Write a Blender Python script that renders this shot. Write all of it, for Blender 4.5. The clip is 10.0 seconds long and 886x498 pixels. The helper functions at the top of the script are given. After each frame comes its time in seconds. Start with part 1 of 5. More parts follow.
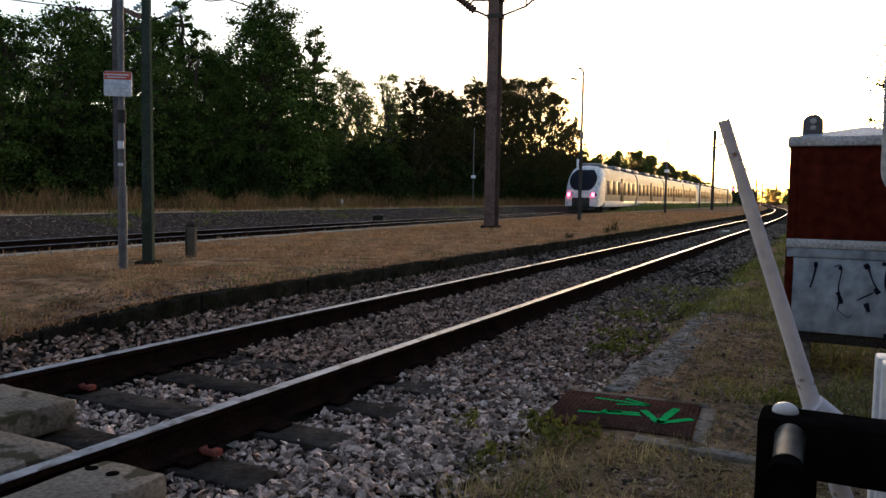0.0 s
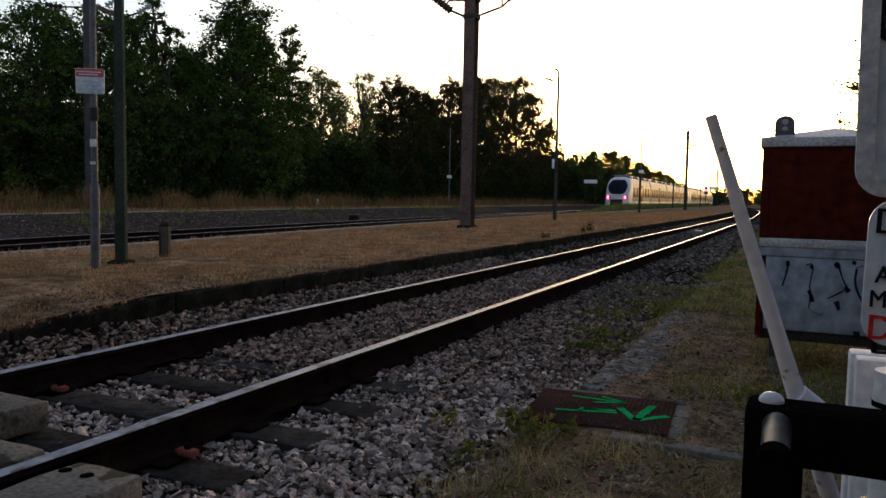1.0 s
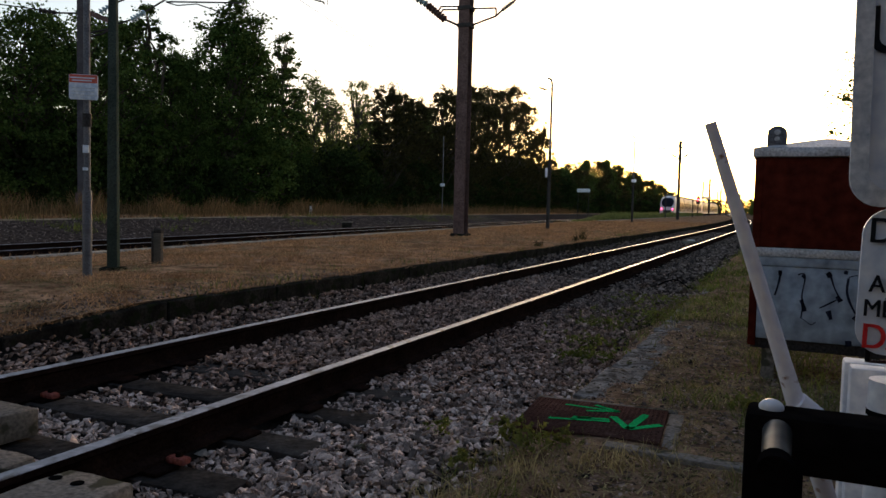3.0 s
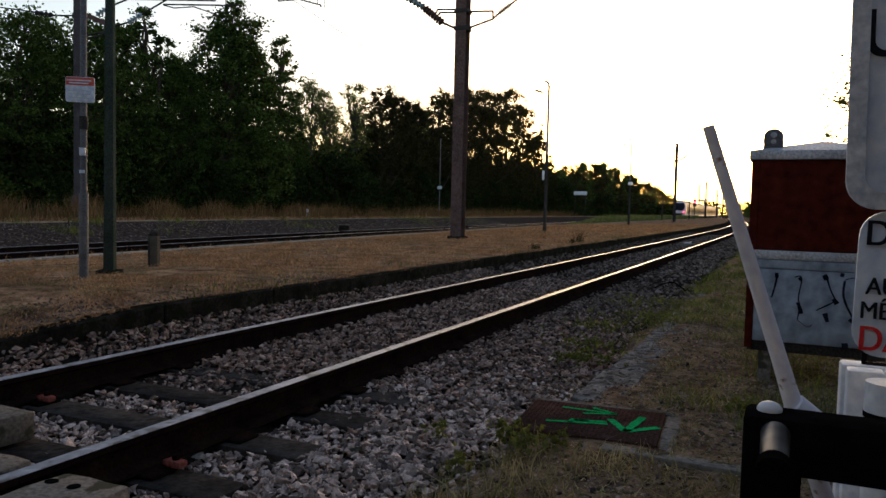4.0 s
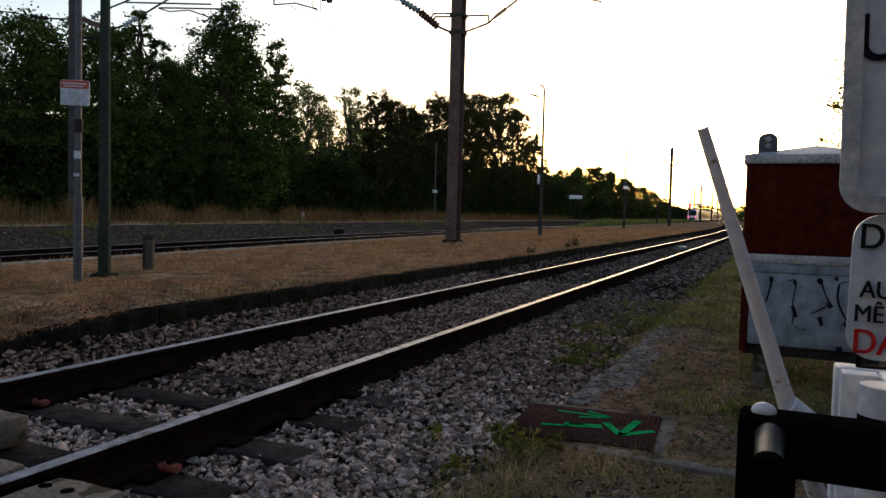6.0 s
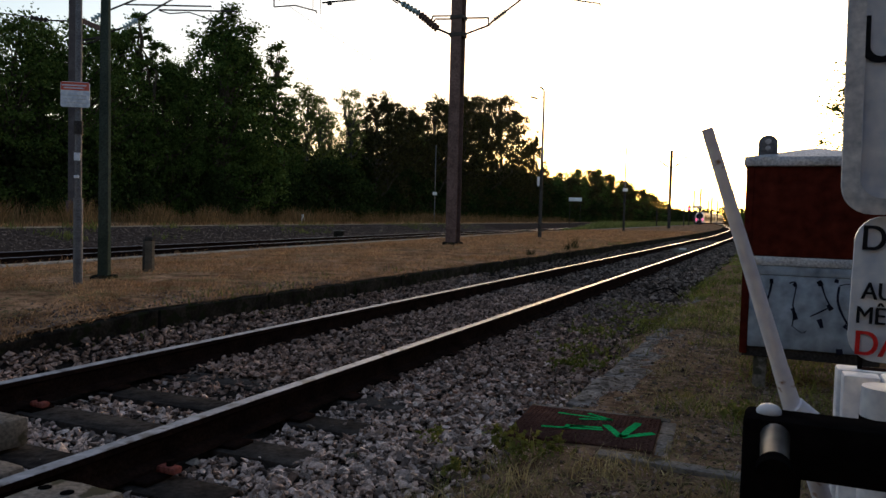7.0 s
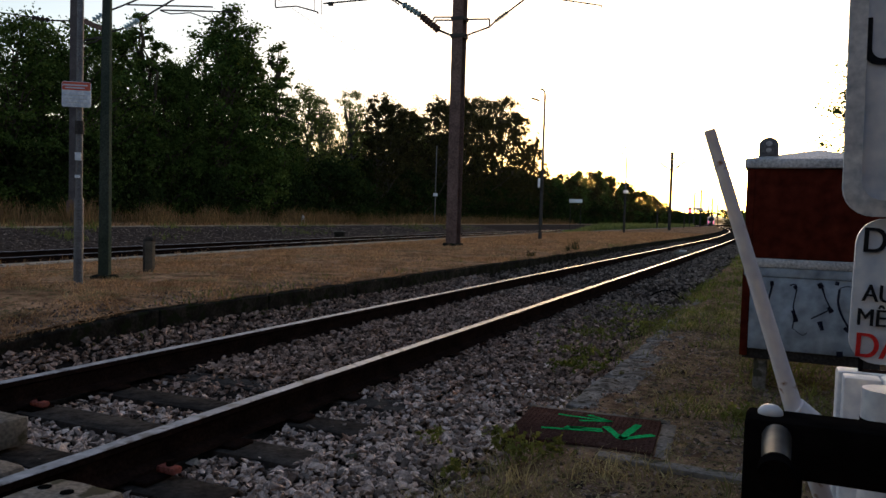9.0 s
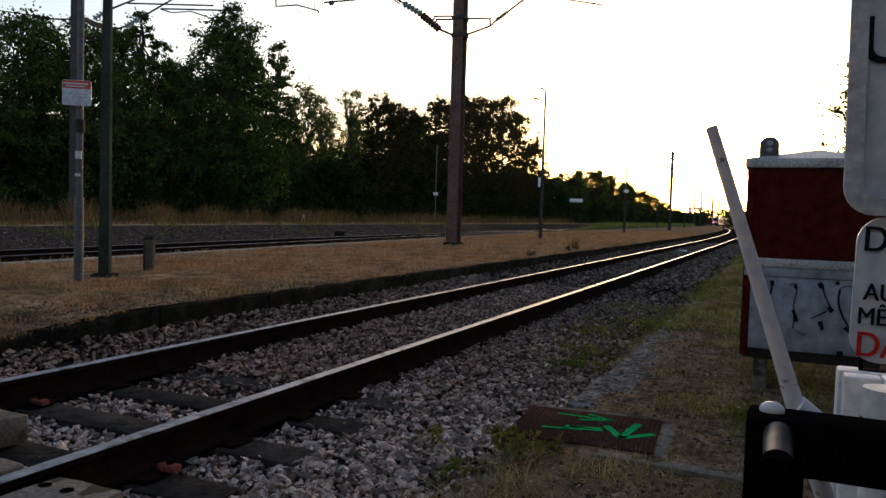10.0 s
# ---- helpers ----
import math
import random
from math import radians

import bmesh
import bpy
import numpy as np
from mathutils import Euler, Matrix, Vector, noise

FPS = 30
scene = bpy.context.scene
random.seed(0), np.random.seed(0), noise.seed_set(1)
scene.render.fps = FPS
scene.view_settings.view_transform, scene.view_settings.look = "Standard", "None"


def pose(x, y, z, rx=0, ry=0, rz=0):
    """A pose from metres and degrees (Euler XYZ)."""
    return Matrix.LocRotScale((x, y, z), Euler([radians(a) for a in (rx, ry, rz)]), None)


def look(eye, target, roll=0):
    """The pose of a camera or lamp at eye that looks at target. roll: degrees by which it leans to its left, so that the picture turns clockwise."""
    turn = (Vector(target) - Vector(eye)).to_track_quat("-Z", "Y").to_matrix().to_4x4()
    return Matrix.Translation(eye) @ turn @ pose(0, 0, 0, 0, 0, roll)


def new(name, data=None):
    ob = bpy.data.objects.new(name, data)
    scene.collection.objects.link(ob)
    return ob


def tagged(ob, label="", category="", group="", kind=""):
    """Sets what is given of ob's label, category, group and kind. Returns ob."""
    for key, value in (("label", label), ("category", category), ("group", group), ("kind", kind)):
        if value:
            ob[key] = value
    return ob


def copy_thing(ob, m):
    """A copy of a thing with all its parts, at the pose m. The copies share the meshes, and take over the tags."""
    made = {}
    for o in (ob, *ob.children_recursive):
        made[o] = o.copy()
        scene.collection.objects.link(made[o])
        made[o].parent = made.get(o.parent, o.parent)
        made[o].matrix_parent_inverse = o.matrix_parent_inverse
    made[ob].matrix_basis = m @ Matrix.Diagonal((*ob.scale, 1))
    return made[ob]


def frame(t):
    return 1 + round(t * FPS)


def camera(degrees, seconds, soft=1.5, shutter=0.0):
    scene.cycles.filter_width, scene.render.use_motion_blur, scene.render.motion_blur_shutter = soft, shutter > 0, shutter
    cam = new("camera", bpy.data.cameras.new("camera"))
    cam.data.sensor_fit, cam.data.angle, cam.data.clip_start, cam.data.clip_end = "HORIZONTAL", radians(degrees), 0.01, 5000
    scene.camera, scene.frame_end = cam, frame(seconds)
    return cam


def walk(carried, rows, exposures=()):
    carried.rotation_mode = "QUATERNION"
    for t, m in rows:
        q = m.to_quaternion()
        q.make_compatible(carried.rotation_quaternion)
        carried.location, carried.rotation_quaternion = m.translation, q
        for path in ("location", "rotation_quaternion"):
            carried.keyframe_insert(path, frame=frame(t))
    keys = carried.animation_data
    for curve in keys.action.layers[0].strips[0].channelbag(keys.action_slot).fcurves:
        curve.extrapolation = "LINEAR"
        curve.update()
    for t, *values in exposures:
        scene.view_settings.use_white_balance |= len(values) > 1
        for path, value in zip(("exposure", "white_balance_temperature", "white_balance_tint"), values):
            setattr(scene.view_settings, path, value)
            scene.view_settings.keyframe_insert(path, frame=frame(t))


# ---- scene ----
cam = camera(60.5, 10.0)
PATH = [
    (0, (3.455, -3.192, 1.08), (2.559, -1.409, 0.942), 1.0),
    (0.5, (3.449, -3.198, 1.077), (2.59, -1.397, 0.94), 1.0),
    (1, (3.446, -3.2, 1.075), (2.607, -1.389, 0.938), 1.1),
    (1.5, (3.442, -3.202, 1.075), (2.611, -1.388, 0.942), 1.4),
    (2, (3.443, -3.201, 1.074), (2.613, -1.386, 0.952), 1.4),
    (2.5, (3.442, -3.201, 1.073), (2.615, -1.384, 0.955), 1.4),
    (4, (3.44, -3.203, 1.073), (2.624, -1.38, 0.965), 1.4),
    (4.5, (3.44, -3.203, 1.073), (2.625, -1.379, 0.968), 1.4),
    (5, (3.44, -3.201, 1.071), (2.627, -1.377, 0.969), 1.4),
    (5.5, (3.441, -3.202, 1.072), (2.634, -1.375, 0.972), 1.4),
    (7, (3.437, -3.204, 1.07), (2.632, -1.375, 0.978), 1.5),
    (7.5, (3.436, -3.204, 1.07), (2.632, -1.375, 0.98), 1.5),
    (8, (3.437, -3.204, 1.07), (2.632, -1.375, 0.981), 1.6),
    (8.5, (3.437, -3.205, 1.069), (2.632, -1.377, 0.982), 1.6),
    (9, (3.436, -3.205, 1.069), (2.63, -1.376, 0.98), 1.7),
    (9.5, (3.435, -3.205, 1.068), (2.629, -1.376, 0.978), 1.7),
    (10, (3.435, -3.204, 1.067), (2.629, -1.376, 0.976), 1.8),
]
walk(cam, [(t, look(e, g, r)) for t, e, g, r in PATH], exposures=[(0, 1.4, 6450, 19), (0.5, 1.08, 6450, 19), (1.0, 0.92, 6450, 19), (10, 0.98, 6450, 19)])

# ---- light ----
world = bpy.data.worlds.new("world")
scene.world = world
world.use_nodes = True
wn, wl = world.node_tree.nodes, world.node_tree.links
sky = wn.new("ShaderNodeTexSky")
sky.sky_type = "NISHITA"
sky.sun_disc = False
sky.sun_elevation = radians(6.5)
sky.sun_rotation = radians(-6.0)
sky.air_density, sky.dust_density, sky.ozone_density = 1.0, 1.3, 1.0
wl.new(sky.outputs[0], wn["Background"].inputs[0])
wn["Background"].inputs[1].default_value = 0.15
sun = new("sun", bpy.data.lights.new("sun", "SUN"))
sun.data.energy, sun.data.angle, sun.data.color = 0.5, radians(12), (1.0, 0.78, 0.55)
sun.matrix_world = look((0, 0, 30), (0 + 10.4, -99, 30 - 5.2))

# ---- materials ----


def mat(name, a, b, scale=8.0, rough=0.8, metal=0.0, bump=0.3, fine=60.0, spec=0.0, wear=None, wear_at=0.62, island=0.0, rand=0.0, emit=None):
    """A procedural surface: two colours mixed by coarse noise, fine grain, optional third colour in worn patches."""
    m = bpy.data.materials.new(name)
    m.use_nodes = True
    n, l = m.node_tree.nodes, m.node_tree.links
    p = n["Principled BSDF"]
    tc = n.new("ShaderNodeTexCoord")
    big, small = n.new("ShaderNodeTexNoise"), n.new("ShaderNodeTexNoise")
    big.inputs["Scale"].default_value, big.inputs["Detail"].default_value = scale, 5
    small.inputs["Scale"].default_value, small.inputs["Detail"].default_value = fine, 4
    l.new(tc.outputs["Object"], big.inputs["Vector"])
    l.new(tc.outputs["Object"], small.inputs["Vector"])
    ramp = n.new("ShaderNodeMapRange")
    ramp.inputs["From Min"].default_value, ramp.inputs["From Max"].default_value = 0.32, 0.68
    l.new(big.outputs[0], ramp.inputs["Value"])
    mix = n.new("ShaderNodeMix")
    mix.data_type = "RGBA"
    mix.inputs[6].default_value, mix.inputs[7].default_value = (*a, 1), (*b, 1)
    l.new(ramp.outputs[0], mix.inputs[0])
    out = mix.outputs[2]
    grain = n.new("ShaderNodeMix")
    grain.data_type, grain.blend_type = "RGBA", "OVERLAY"
    grain.inputs[0].default_value = 0.55
    l.new(out, grain.inputs[6])
    sharp = n.new("ShaderNodeMapRange")
    sharp.inputs["From Min"].default_value, sharp.inputs["From Max"].default_value = 0.22, 0.78
    l.new(small.outputs[0], sharp.inputs["Value"])
    l.new(sharp.outputs[0], grain.inputs[7])
    out = grain.outputs[2]
    if wear:
        w = n.new("ShaderNodeTexNoise")
        w.inputs["Scale"].default_value, w.inputs["Detail"].default_value = scale * 2.3, 8
        l.new(tc.outputs["Object"], w.inputs["Vector"])
        wr = n.new("ShaderNodeMapRange")
        wr.inputs["From Min"].default_value, wr.inputs["From Max"].default_value = wear_at, wear_at + 0.06
        l.new(w.outputs[0], wr.inputs["Value"])
        wm = n.new("ShaderNodeMix")
        wm.data_type = "RGBA"
        l.new(wr.outputs[0], wm.inputs[0])
        l.new(out, wm.inputs[6])
        wm.inputs[7].default_value = (*wear, 1)
        out = wm.outputs[2]
    if island or rand:
        if island:
            g = n.new("ShaderNodeNewGeometry").outputs["Random Per Island"]
        else:
            g = n.new("ShaderNodeObjectInfo").outputs["Random"]
        k = max(island, rand)
        vr = n.new("ShaderNodeMapRange")
        vr.inputs["To Min"].default_value, vr.inputs["To Max"].default_value = 1 - k, 1 + k
        l.new(g, vr.inputs["Value"])
        hs = n.new("ShaderNodeHueSaturation")
        l.new(vr.outputs[0], hs.inputs["Value"])
        l.new(out, hs.inputs["Color"])
        out = hs.outputs[0]
    l.new(out, p.inputs["Base Color"])
    p.inputs["Metallic"].default_value = metal
    p.inputs["Specular IOR Level"].default_value = spec
    rr = n.new("ShaderNodeMapRange")
    rr.inputs["To Min"].default_value, rr.inputs["To Max"].default_value = max(0.03, rough - 0.12), min(1, rough + 0.12)
    l.new(small.outputs[0], rr.inputs["Value"])
    l.new(rr.outputs[0], p.inputs["Roughness"])
    if bump:
        bp = n.new("ShaderNodeBump")
        bp.inputs["Strength"].default_value, bp.inputs["Distance"].default_value = bump, 0.003
        l.new(small.outputs[0], bp.inputs["Height"])
        l.new(bp.outputs[0], p.inputs["Normal"])
    if emit:
        p.inputs["Emission Color"].default_value, p.inputs["Emission Strength"].default_value = (*emit[0], 1), emit[1]
    return m


def leaf_mat(name, a, b, through_light=0.35):
    m = mat(name, a, b, 0.6, 0.7, bump=0, fine=3.0, spec=0.0, island=0.45)
    n, l = m.node_tree.nodes, m.node_tree.links
    p, o = n["Principled BSDF"], n["Material Output"]
    t, mx = n.new("ShaderNodeBsdfTranslucent"), n.new("ShaderNodeMixShader")
    l.new(p.inputs["Base Color"].links[0].from_socket, t.inputs[0])
    mx.inputs[0].default_value = through_light
    l.new(p.outputs[0], mx.inputs[1])
    l.new(t.outputs[0], mx.inputs[2])
    l.new(mx.outputs[0], o.inputs[0])
    return m


M_EARTH = mat("earth", (0.075, 0.045, 0.029), (0.27, 0.178, 0.115), 6.5, 0.95, bump=1.0, fine=90, wear=(0.066, 0.058, 0.026), wear_at=0.57)
M_RENDER = mat("grey_render", (0.16, 0.17, 0.19), (0.20, 0.21, 0.23), 2, 0.9, bump=0.4)
M_DRY = mat("dry_turf", (0.10, 0.055, 0.031), (0.43, 0.255, 0.152), 3.2, 0.95, bump=1.0, fine=35, wear=(0.11, 0.085, 0.042), wear_at=0.56)
# Near-black, so the bed colour carries the shade in gaps between stones.
M_BED_SHADE = mat("ballast_bed", (0.012, 0.010, 0.009), (0.03, 0.025, 0.022), 3.0, 0.95, bump=1.0, fine=30)
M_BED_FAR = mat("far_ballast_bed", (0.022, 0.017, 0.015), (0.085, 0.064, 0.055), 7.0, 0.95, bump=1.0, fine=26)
M_STONE = mat("ballast_stone", (0.25, 0.193, 0.168), (0.54, 0.435, 0.385), 6, 0.85, bump=0.8, fine=70, island=0.8)
M_STONE_ONE = mat("crushed_stone", (0.25, 0.193, 0.168), (0.54, 0.435, 0.385), 0.4, 0.85, bump=0.5, fine=3, rand=0.6)
M_STONE_DARKER = mat("darker_ballast_stone", (0.09, 0.066, 0.056), (0.22, 0.17, 0.145), 5, 0.85, bump=0.8, fine=70, island=0.75)
M_STONE_DARK = mat("dark_ballast_stone", (0.15, 0.10, 0.081), (0.37, 0.262, 0.214), 5, 0.85, bump=0.5, fine=70, island=0.8)
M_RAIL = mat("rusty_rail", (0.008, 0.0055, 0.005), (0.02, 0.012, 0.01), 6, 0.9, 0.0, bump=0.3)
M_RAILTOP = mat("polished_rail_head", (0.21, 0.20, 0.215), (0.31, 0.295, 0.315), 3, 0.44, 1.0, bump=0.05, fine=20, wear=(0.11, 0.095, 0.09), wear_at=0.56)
M_SLEEPER = mat("tarred_sleeper", (0.028, 0.025, 0.024), (0.062, 0.055, 0.05), 5, 0.9, bump=0.9, fine=30, rand=0.3)
M_CONC = mat("weathered_concrete", (0.13, 0.115, 0.10), (0.21, 0.19, 0.17), 3, 0.9, bump=0.5, fine=50, wear=(0.06, 0.058, 0.042), wear_at=0.56)
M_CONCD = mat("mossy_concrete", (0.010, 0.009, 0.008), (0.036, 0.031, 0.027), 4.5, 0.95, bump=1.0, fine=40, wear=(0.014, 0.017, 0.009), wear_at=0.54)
M_PLATE = mat("rusty_tread_plate", (0.045, 0.024, 0.020), (0.07, 0.038, 0.031), 4, 0.85, 0.0, bump=0.3, fine=80, wear=(0.085, 0.05, 0.042), wear_at=0.62)
M_GREEN = mat("green_spray_paint", (0.003, 0.27, 0.075), (0.006, 0.36, 0.11), 12, 0.6, bump=0.1)
M_REDBOX = mat("red_painted_steel", (0.070, 0.013, 0.008), (0.086, 0.0165, 0.0098), 1.2, 0.5, bump=0.05, fine=12)
M_GREYP = mat("grey_painted_steel", (0.27, 0.315, 0.375), (0.32, 0.365, 0.425), 1.2, 0.55, bump=0.04, fine=9)
M_ZINC = mat("zinc_trim", (0.42, 0.43, 0.45), (0.56, 0.57, 0.60), 5, 0.45, 0.3, bump=0.1)
M_TAG = mat("black_tag_paint", (0.012, 0.014, 0.025), (0.03, 0.03, 0.05), 9, 0.5, bump=0)
M_WHITE = mat("white_paint", (0.62, 0.64, 0.70), (0.74, 0.76, 0.80), 3, 0.45, bump=0.06, fine=40, spec=0.2, wear=(0.5, 0.47, 0.43), wear_at=0.68)
M_SIGN = mat("sign_enamel", (0.58, 0.64, 0.73), (0.63, 0.69, 0.77), 3, 0.4, bump=0.02, spec=0.3, fine=25)
M_FRAME = mat("sign_frame_grey", (0.50, 0.53, 0.57), (0.60, 0.63, 0.67), 3, 0.4, bump=0.05)
M_ROD = mat("chipped_white_rod", (0.78, 0.77, 0.84), (0.86, 0.85, 0.90), 30, 0.5, bump=0.1, fine=90, wear=(0.28, 0.14, 0.08), wear_at=0.64)
M_BLACK = mat("black_enamel", (0.004, 0.004, 0.004), (0.007, 0.006, 0.006), 10, 0.75, bump=0.05, fine=60, spec=0.0)
M_CHROME = mat("worn_steel_bolt", (0.07, 0.068, 0.065), (0.14, 0.135, 0.13), 40, 0.4, 0.8, bump=0.05)
M_INK = mat("sign_ink", (0.015, 0.017, 0.022), (0.025, 0.026, 0.03), 20, 0.5, bump=0)
M_REDINK = mat("sign_red_ink", (0.62, 0.03, 0.03), (0.70, 0.05, 0.045), 20, 0.5, bump=0)
M_MAST = mat("brown_mast_steel", (0.085, 0.055, 0.05), (0.14, 0.09, 0.085), 3, 0.6, 0.1, bump=0.2, fine=30)
M_MASTB = mat("grey_violet_mast_steel", (0.05, 0.044, 0.05), (0.085, 0.074, 0.082), 3, 0.6, 0.1, bump=0.2)
M_MASTD = mat("dark_steel", (0.035, 0.032, 0.032), (0.06, 0.055, 0.053), 3, 0.6, 0.2, bump=0.2)
M_POST = mat("green_grey_post", (0.035, 0.048, 0.04), (0.06, 0.075, 0.065), 3, 0.75, bump=0.3)
M_GALV = mat("galvanised_pole", (0.11, 0.11, 0.12), (0.17, 0.17, 0.185), 5, 0.5, 0.2, bump=0.1)
M_WOODP = mat("weathered_timber", (0.08, 0.068, 0.055), (0.14, 0.12, 0.10), 4, 0.9, bump=0.6)
M_GLASSI = mat("insulator_glass", (0.16, 0.24, 0.28), (0.24, 0.33, 0.38), 10, 0.15, bump=0, spec=0.6)
M_WIRE = mat("dark_wire", (0.03, 0.028, 0.027), (0.05, 0.045, 0.04), 10, 0.6, 0.5, bump=0)
M_BIRCH = mat("grey_birch_bark", (0.05, 0.046, 0.042), (0.10, 0.094, 0.085), 3, 0.9, bump=0.3, wear=(0.03, 0.027, 0.025), wear_at=0.58)
M_BARK = mat("bark", (0.05, 0.042, 0.034), (0.09, 0.075, 0.06), 4, 0.9, bump=0.8, fine=20)
M_LEAF = leaf_mat("leaves_dark", (0.036, 0.066, 0.017), (0.080, 0.118, 0.032), 0.28)
# Darker leaf colour for the undergrowth; the trees' shade is put into it.
M_LEAF_SHADE = leaf_mat("leaves_undergrowth_shaded", (0.018, 0.029, 0.010), (0.034, 0.050, 0.016), 0.15)
M_LEAF_B = leaf_mat("leaves_birch", (0.08, 0.105, 0.025), (0.12, 0.14, 0.04), 0.5)
M_LEAF_C = leaf_mat("leaves_brownish", (0.034, 0.034, 0.015), (0.062, 0.054, 0.022), 0.3)
M_BLADE = leaf_mat("dry_blades", (0.30, 0.165, 0.085), (0.45, 0.27, 0.148), 0.3)
M_BLADE_T = leaf_mat("tall_dry_grass", (0.12, 0.075, 0.036), (0.22, 0.14, 0.068), 0.3)
M_BLADE_G = leaf_mat("green_blades", (0.085, 0.105, 0.026), (0.16, 0.17, 0.05), 0.35)
M_GROWTH = leaf_mat("lush_weeds", (0.12, 0.15, 0.05), (0.19, 0.21, 0.08), 0.35)
M_STRAW = leaf_mat("straw_tufts", (0.19, 0.155, 0.075), (0.30, 0.25, 0.13), 0.3)
M_PATH = mat("pale_sandy_path", (0.20, 0.15, 0.10), (0.32, 0.25, 0.175), 3, 0.95, bump=0.5)
M_TROUGH = mat("broken_concrete", (0.075, 0.066, 0.06), (0.27, 0.245, 0.225), 9, 0.95, bump=1.0, fine=50, wear=(0.05, 0.042, 0.03), wear_at=0.54)
M_KERB_PALE = mat("pale_kerb_concrete", (0.26, 0.24, 0.215), (0.40, 0.37, 0.335), 4, 0.9, bump=0.5, wear=(0.12, 0.11, 0.09), wear_at=0.6)
M_TRAIN = mat("train_white_paint", (0.52, 0.51, 0.55), (0.58, 0.57, 0.61), 0.5, 0.4, 0.0, bump=0, fine=4, spec=0.25)
M_TRAINS = mat("train_silver_side", (0.15, 0.15, 0.165), (0.19, 0.19, 0.205), 0.5, 0.45, 0.0, bump=0, fine=4, spec=0.06)
M_TRAING = mat("train_tinted_glass", (0.012, 0.013, 0.02), (0.02, 0.02, 0.03), 1, 0.4, bump=0, spec=0.03)
M_TRAIND = mat("train_underframe", (0.025, 0.024, 0.024), (0.05, 0.047, 0.045), 3, 0.7, bump=0.2)
M_TAIL = mat("tail_lamp_red", (0.5, 0.02, 0.05), (0.6, 0.03, 0.06), 10, 0.3, bump=0, emit=((1.0, 0.05, 0.12), 9.0))
M_SIGRED = mat("signal_lamp_red", (0.5, 0.02, 0.02), (0.6, 0.03, 0.03), 10, 0.3, bump=0, emit=((1.0, 0.06, 0.12), 6.0))

# ---- builders ----


def bm_box(bm, x0, x1, y0, y1, z0, z1, bevel=0.0, m=None):
    """A box with optionally bevelled edges, added to bm."""
    r = bmesh.ops.create_cube(bm, size=1)
    vs = r["verts"]
    bmesh.ops.transform(bm, verts=vs, matrix=Matrix.LocRotScale(((x0 + x1) / 2, (y0 + y1) / 2, (z0 + z1) / 2), None, (x1 - x0, y1 - y0, z1 - z0)))
    if bevel:
        es = list({e for v in vs for e in v.link_edges})
        vs = [v for v in bmesh.ops.bevel(bm, geom=es, offset=bevel, segments=2, affect="EDGES", profile=0.5)["verts"]]
    if m is not None:
        bmesh.ops.transform(bm, verts=vs, matrix=m)
    return vs


def box(x0, x1, y0, y1, z0, z1, bevel=0.0):
    bm = bmesh.new()
    bm_box(bm, x0, x1, y0, y1, z0, z1, bevel)
    return bm


def bm_tube(bm, a, b, r0, r1=None, seg=10):
    """A tapered round bar from a to b."""
    a, b = Vector(a), Vector(b)
    r1 = r0 if r1 is None else r1
    m = Matrix.Translation((a + b) / 2) @ (b - a).to_track_quat("Z", "Y").to_matrix().to_4x4()
    return bmesh.ops.create_cone(bm, cap_ends=True, segments=seg, radius1=r0, radius2=r1, depth=(b - a).length, matrix=m)["verts"]


def tube(a, b, r0, r1=None, seg=10):
    bm = bmesh.new()
    bm_tube(bm, a, b, r0, r1, seg)
    return bm


def prism(outline, y0, y1, bevel=0.0):
    """A flat shape in x and z, pushed from y0 to y1."""
    bm = bmesh.new()
    f = bm.faces.new([bm.verts.new((x, y0, z)) for x, z in outline])
    r = bmesh.ops.extrude_face_region(bm, geom=[f])
    bmesh.ops.translate(bm, verts=[v for v in r["geom"] if isinstance(v, bmesh.types.BMVert)], vec=(0, y1 - y0, 0))
    bmesh.ops.recalc_face_normals(bm, faces=bm.faces)
    if bevel:
        bmesh.ops.bevel(bm, geom=[e for e in bm.edges if e.calc_face_angle(0) > 0.6], offset=bevel, segments=2, affect="EDGES", profile=0.5)
    return bm


def rounded(x0, x1, z0, z1, r, n=6):
    pts = []
    for cx, cz, a0 in ((x1 - r, z1 - r, 0), (x0 + r, z1 - r, 90), (x0 + r, z0 + r, 180), (x1 - r, z0 + r, 270)):
        for i in range(n + 1):
            a = radians(a0 + 90 * i / n)
            pts.append((cx + r * math.cos(a), cz + r * math.sin(a)))
    return pts


def smooth(me, angle=0.6):
    me.polygons.foreach_set("use_smooth", [True] * len(me.polygons))
    me.set_sharp_from_angle(angle=angle)


def finish(name, bm, material, shade=True):
    me = bpy.data.meshes.new(name)
    bm.to_mesh(me)
    bm.free()
    me.materials.append(material)
    if shade:
        smooth(me)
    return new(name, me)


def part(name, bm, material, parent, label=""):
    ob = finish(name, bm, material)
    ob.parent = parent
    return tagged(ob, label)


def thing(name, label, category, at=(0, 0, 0), rz=0.0, group="", kind=""):
    ob = new(name)
    ob.empty_display_size = 0.2
    ob.matrix_basis = pose(*at, 0, 0, rz)
    return tagged(ob, label, category, group, kind)


def raw(name, verts, faces, material, shade=False):
    me = bpy.data.meshes.new(name)
    me.from_pydata(verts, [], faces)
    me.materials.append(material)
    if shade:
        smooth(me)
    return new(name, me)


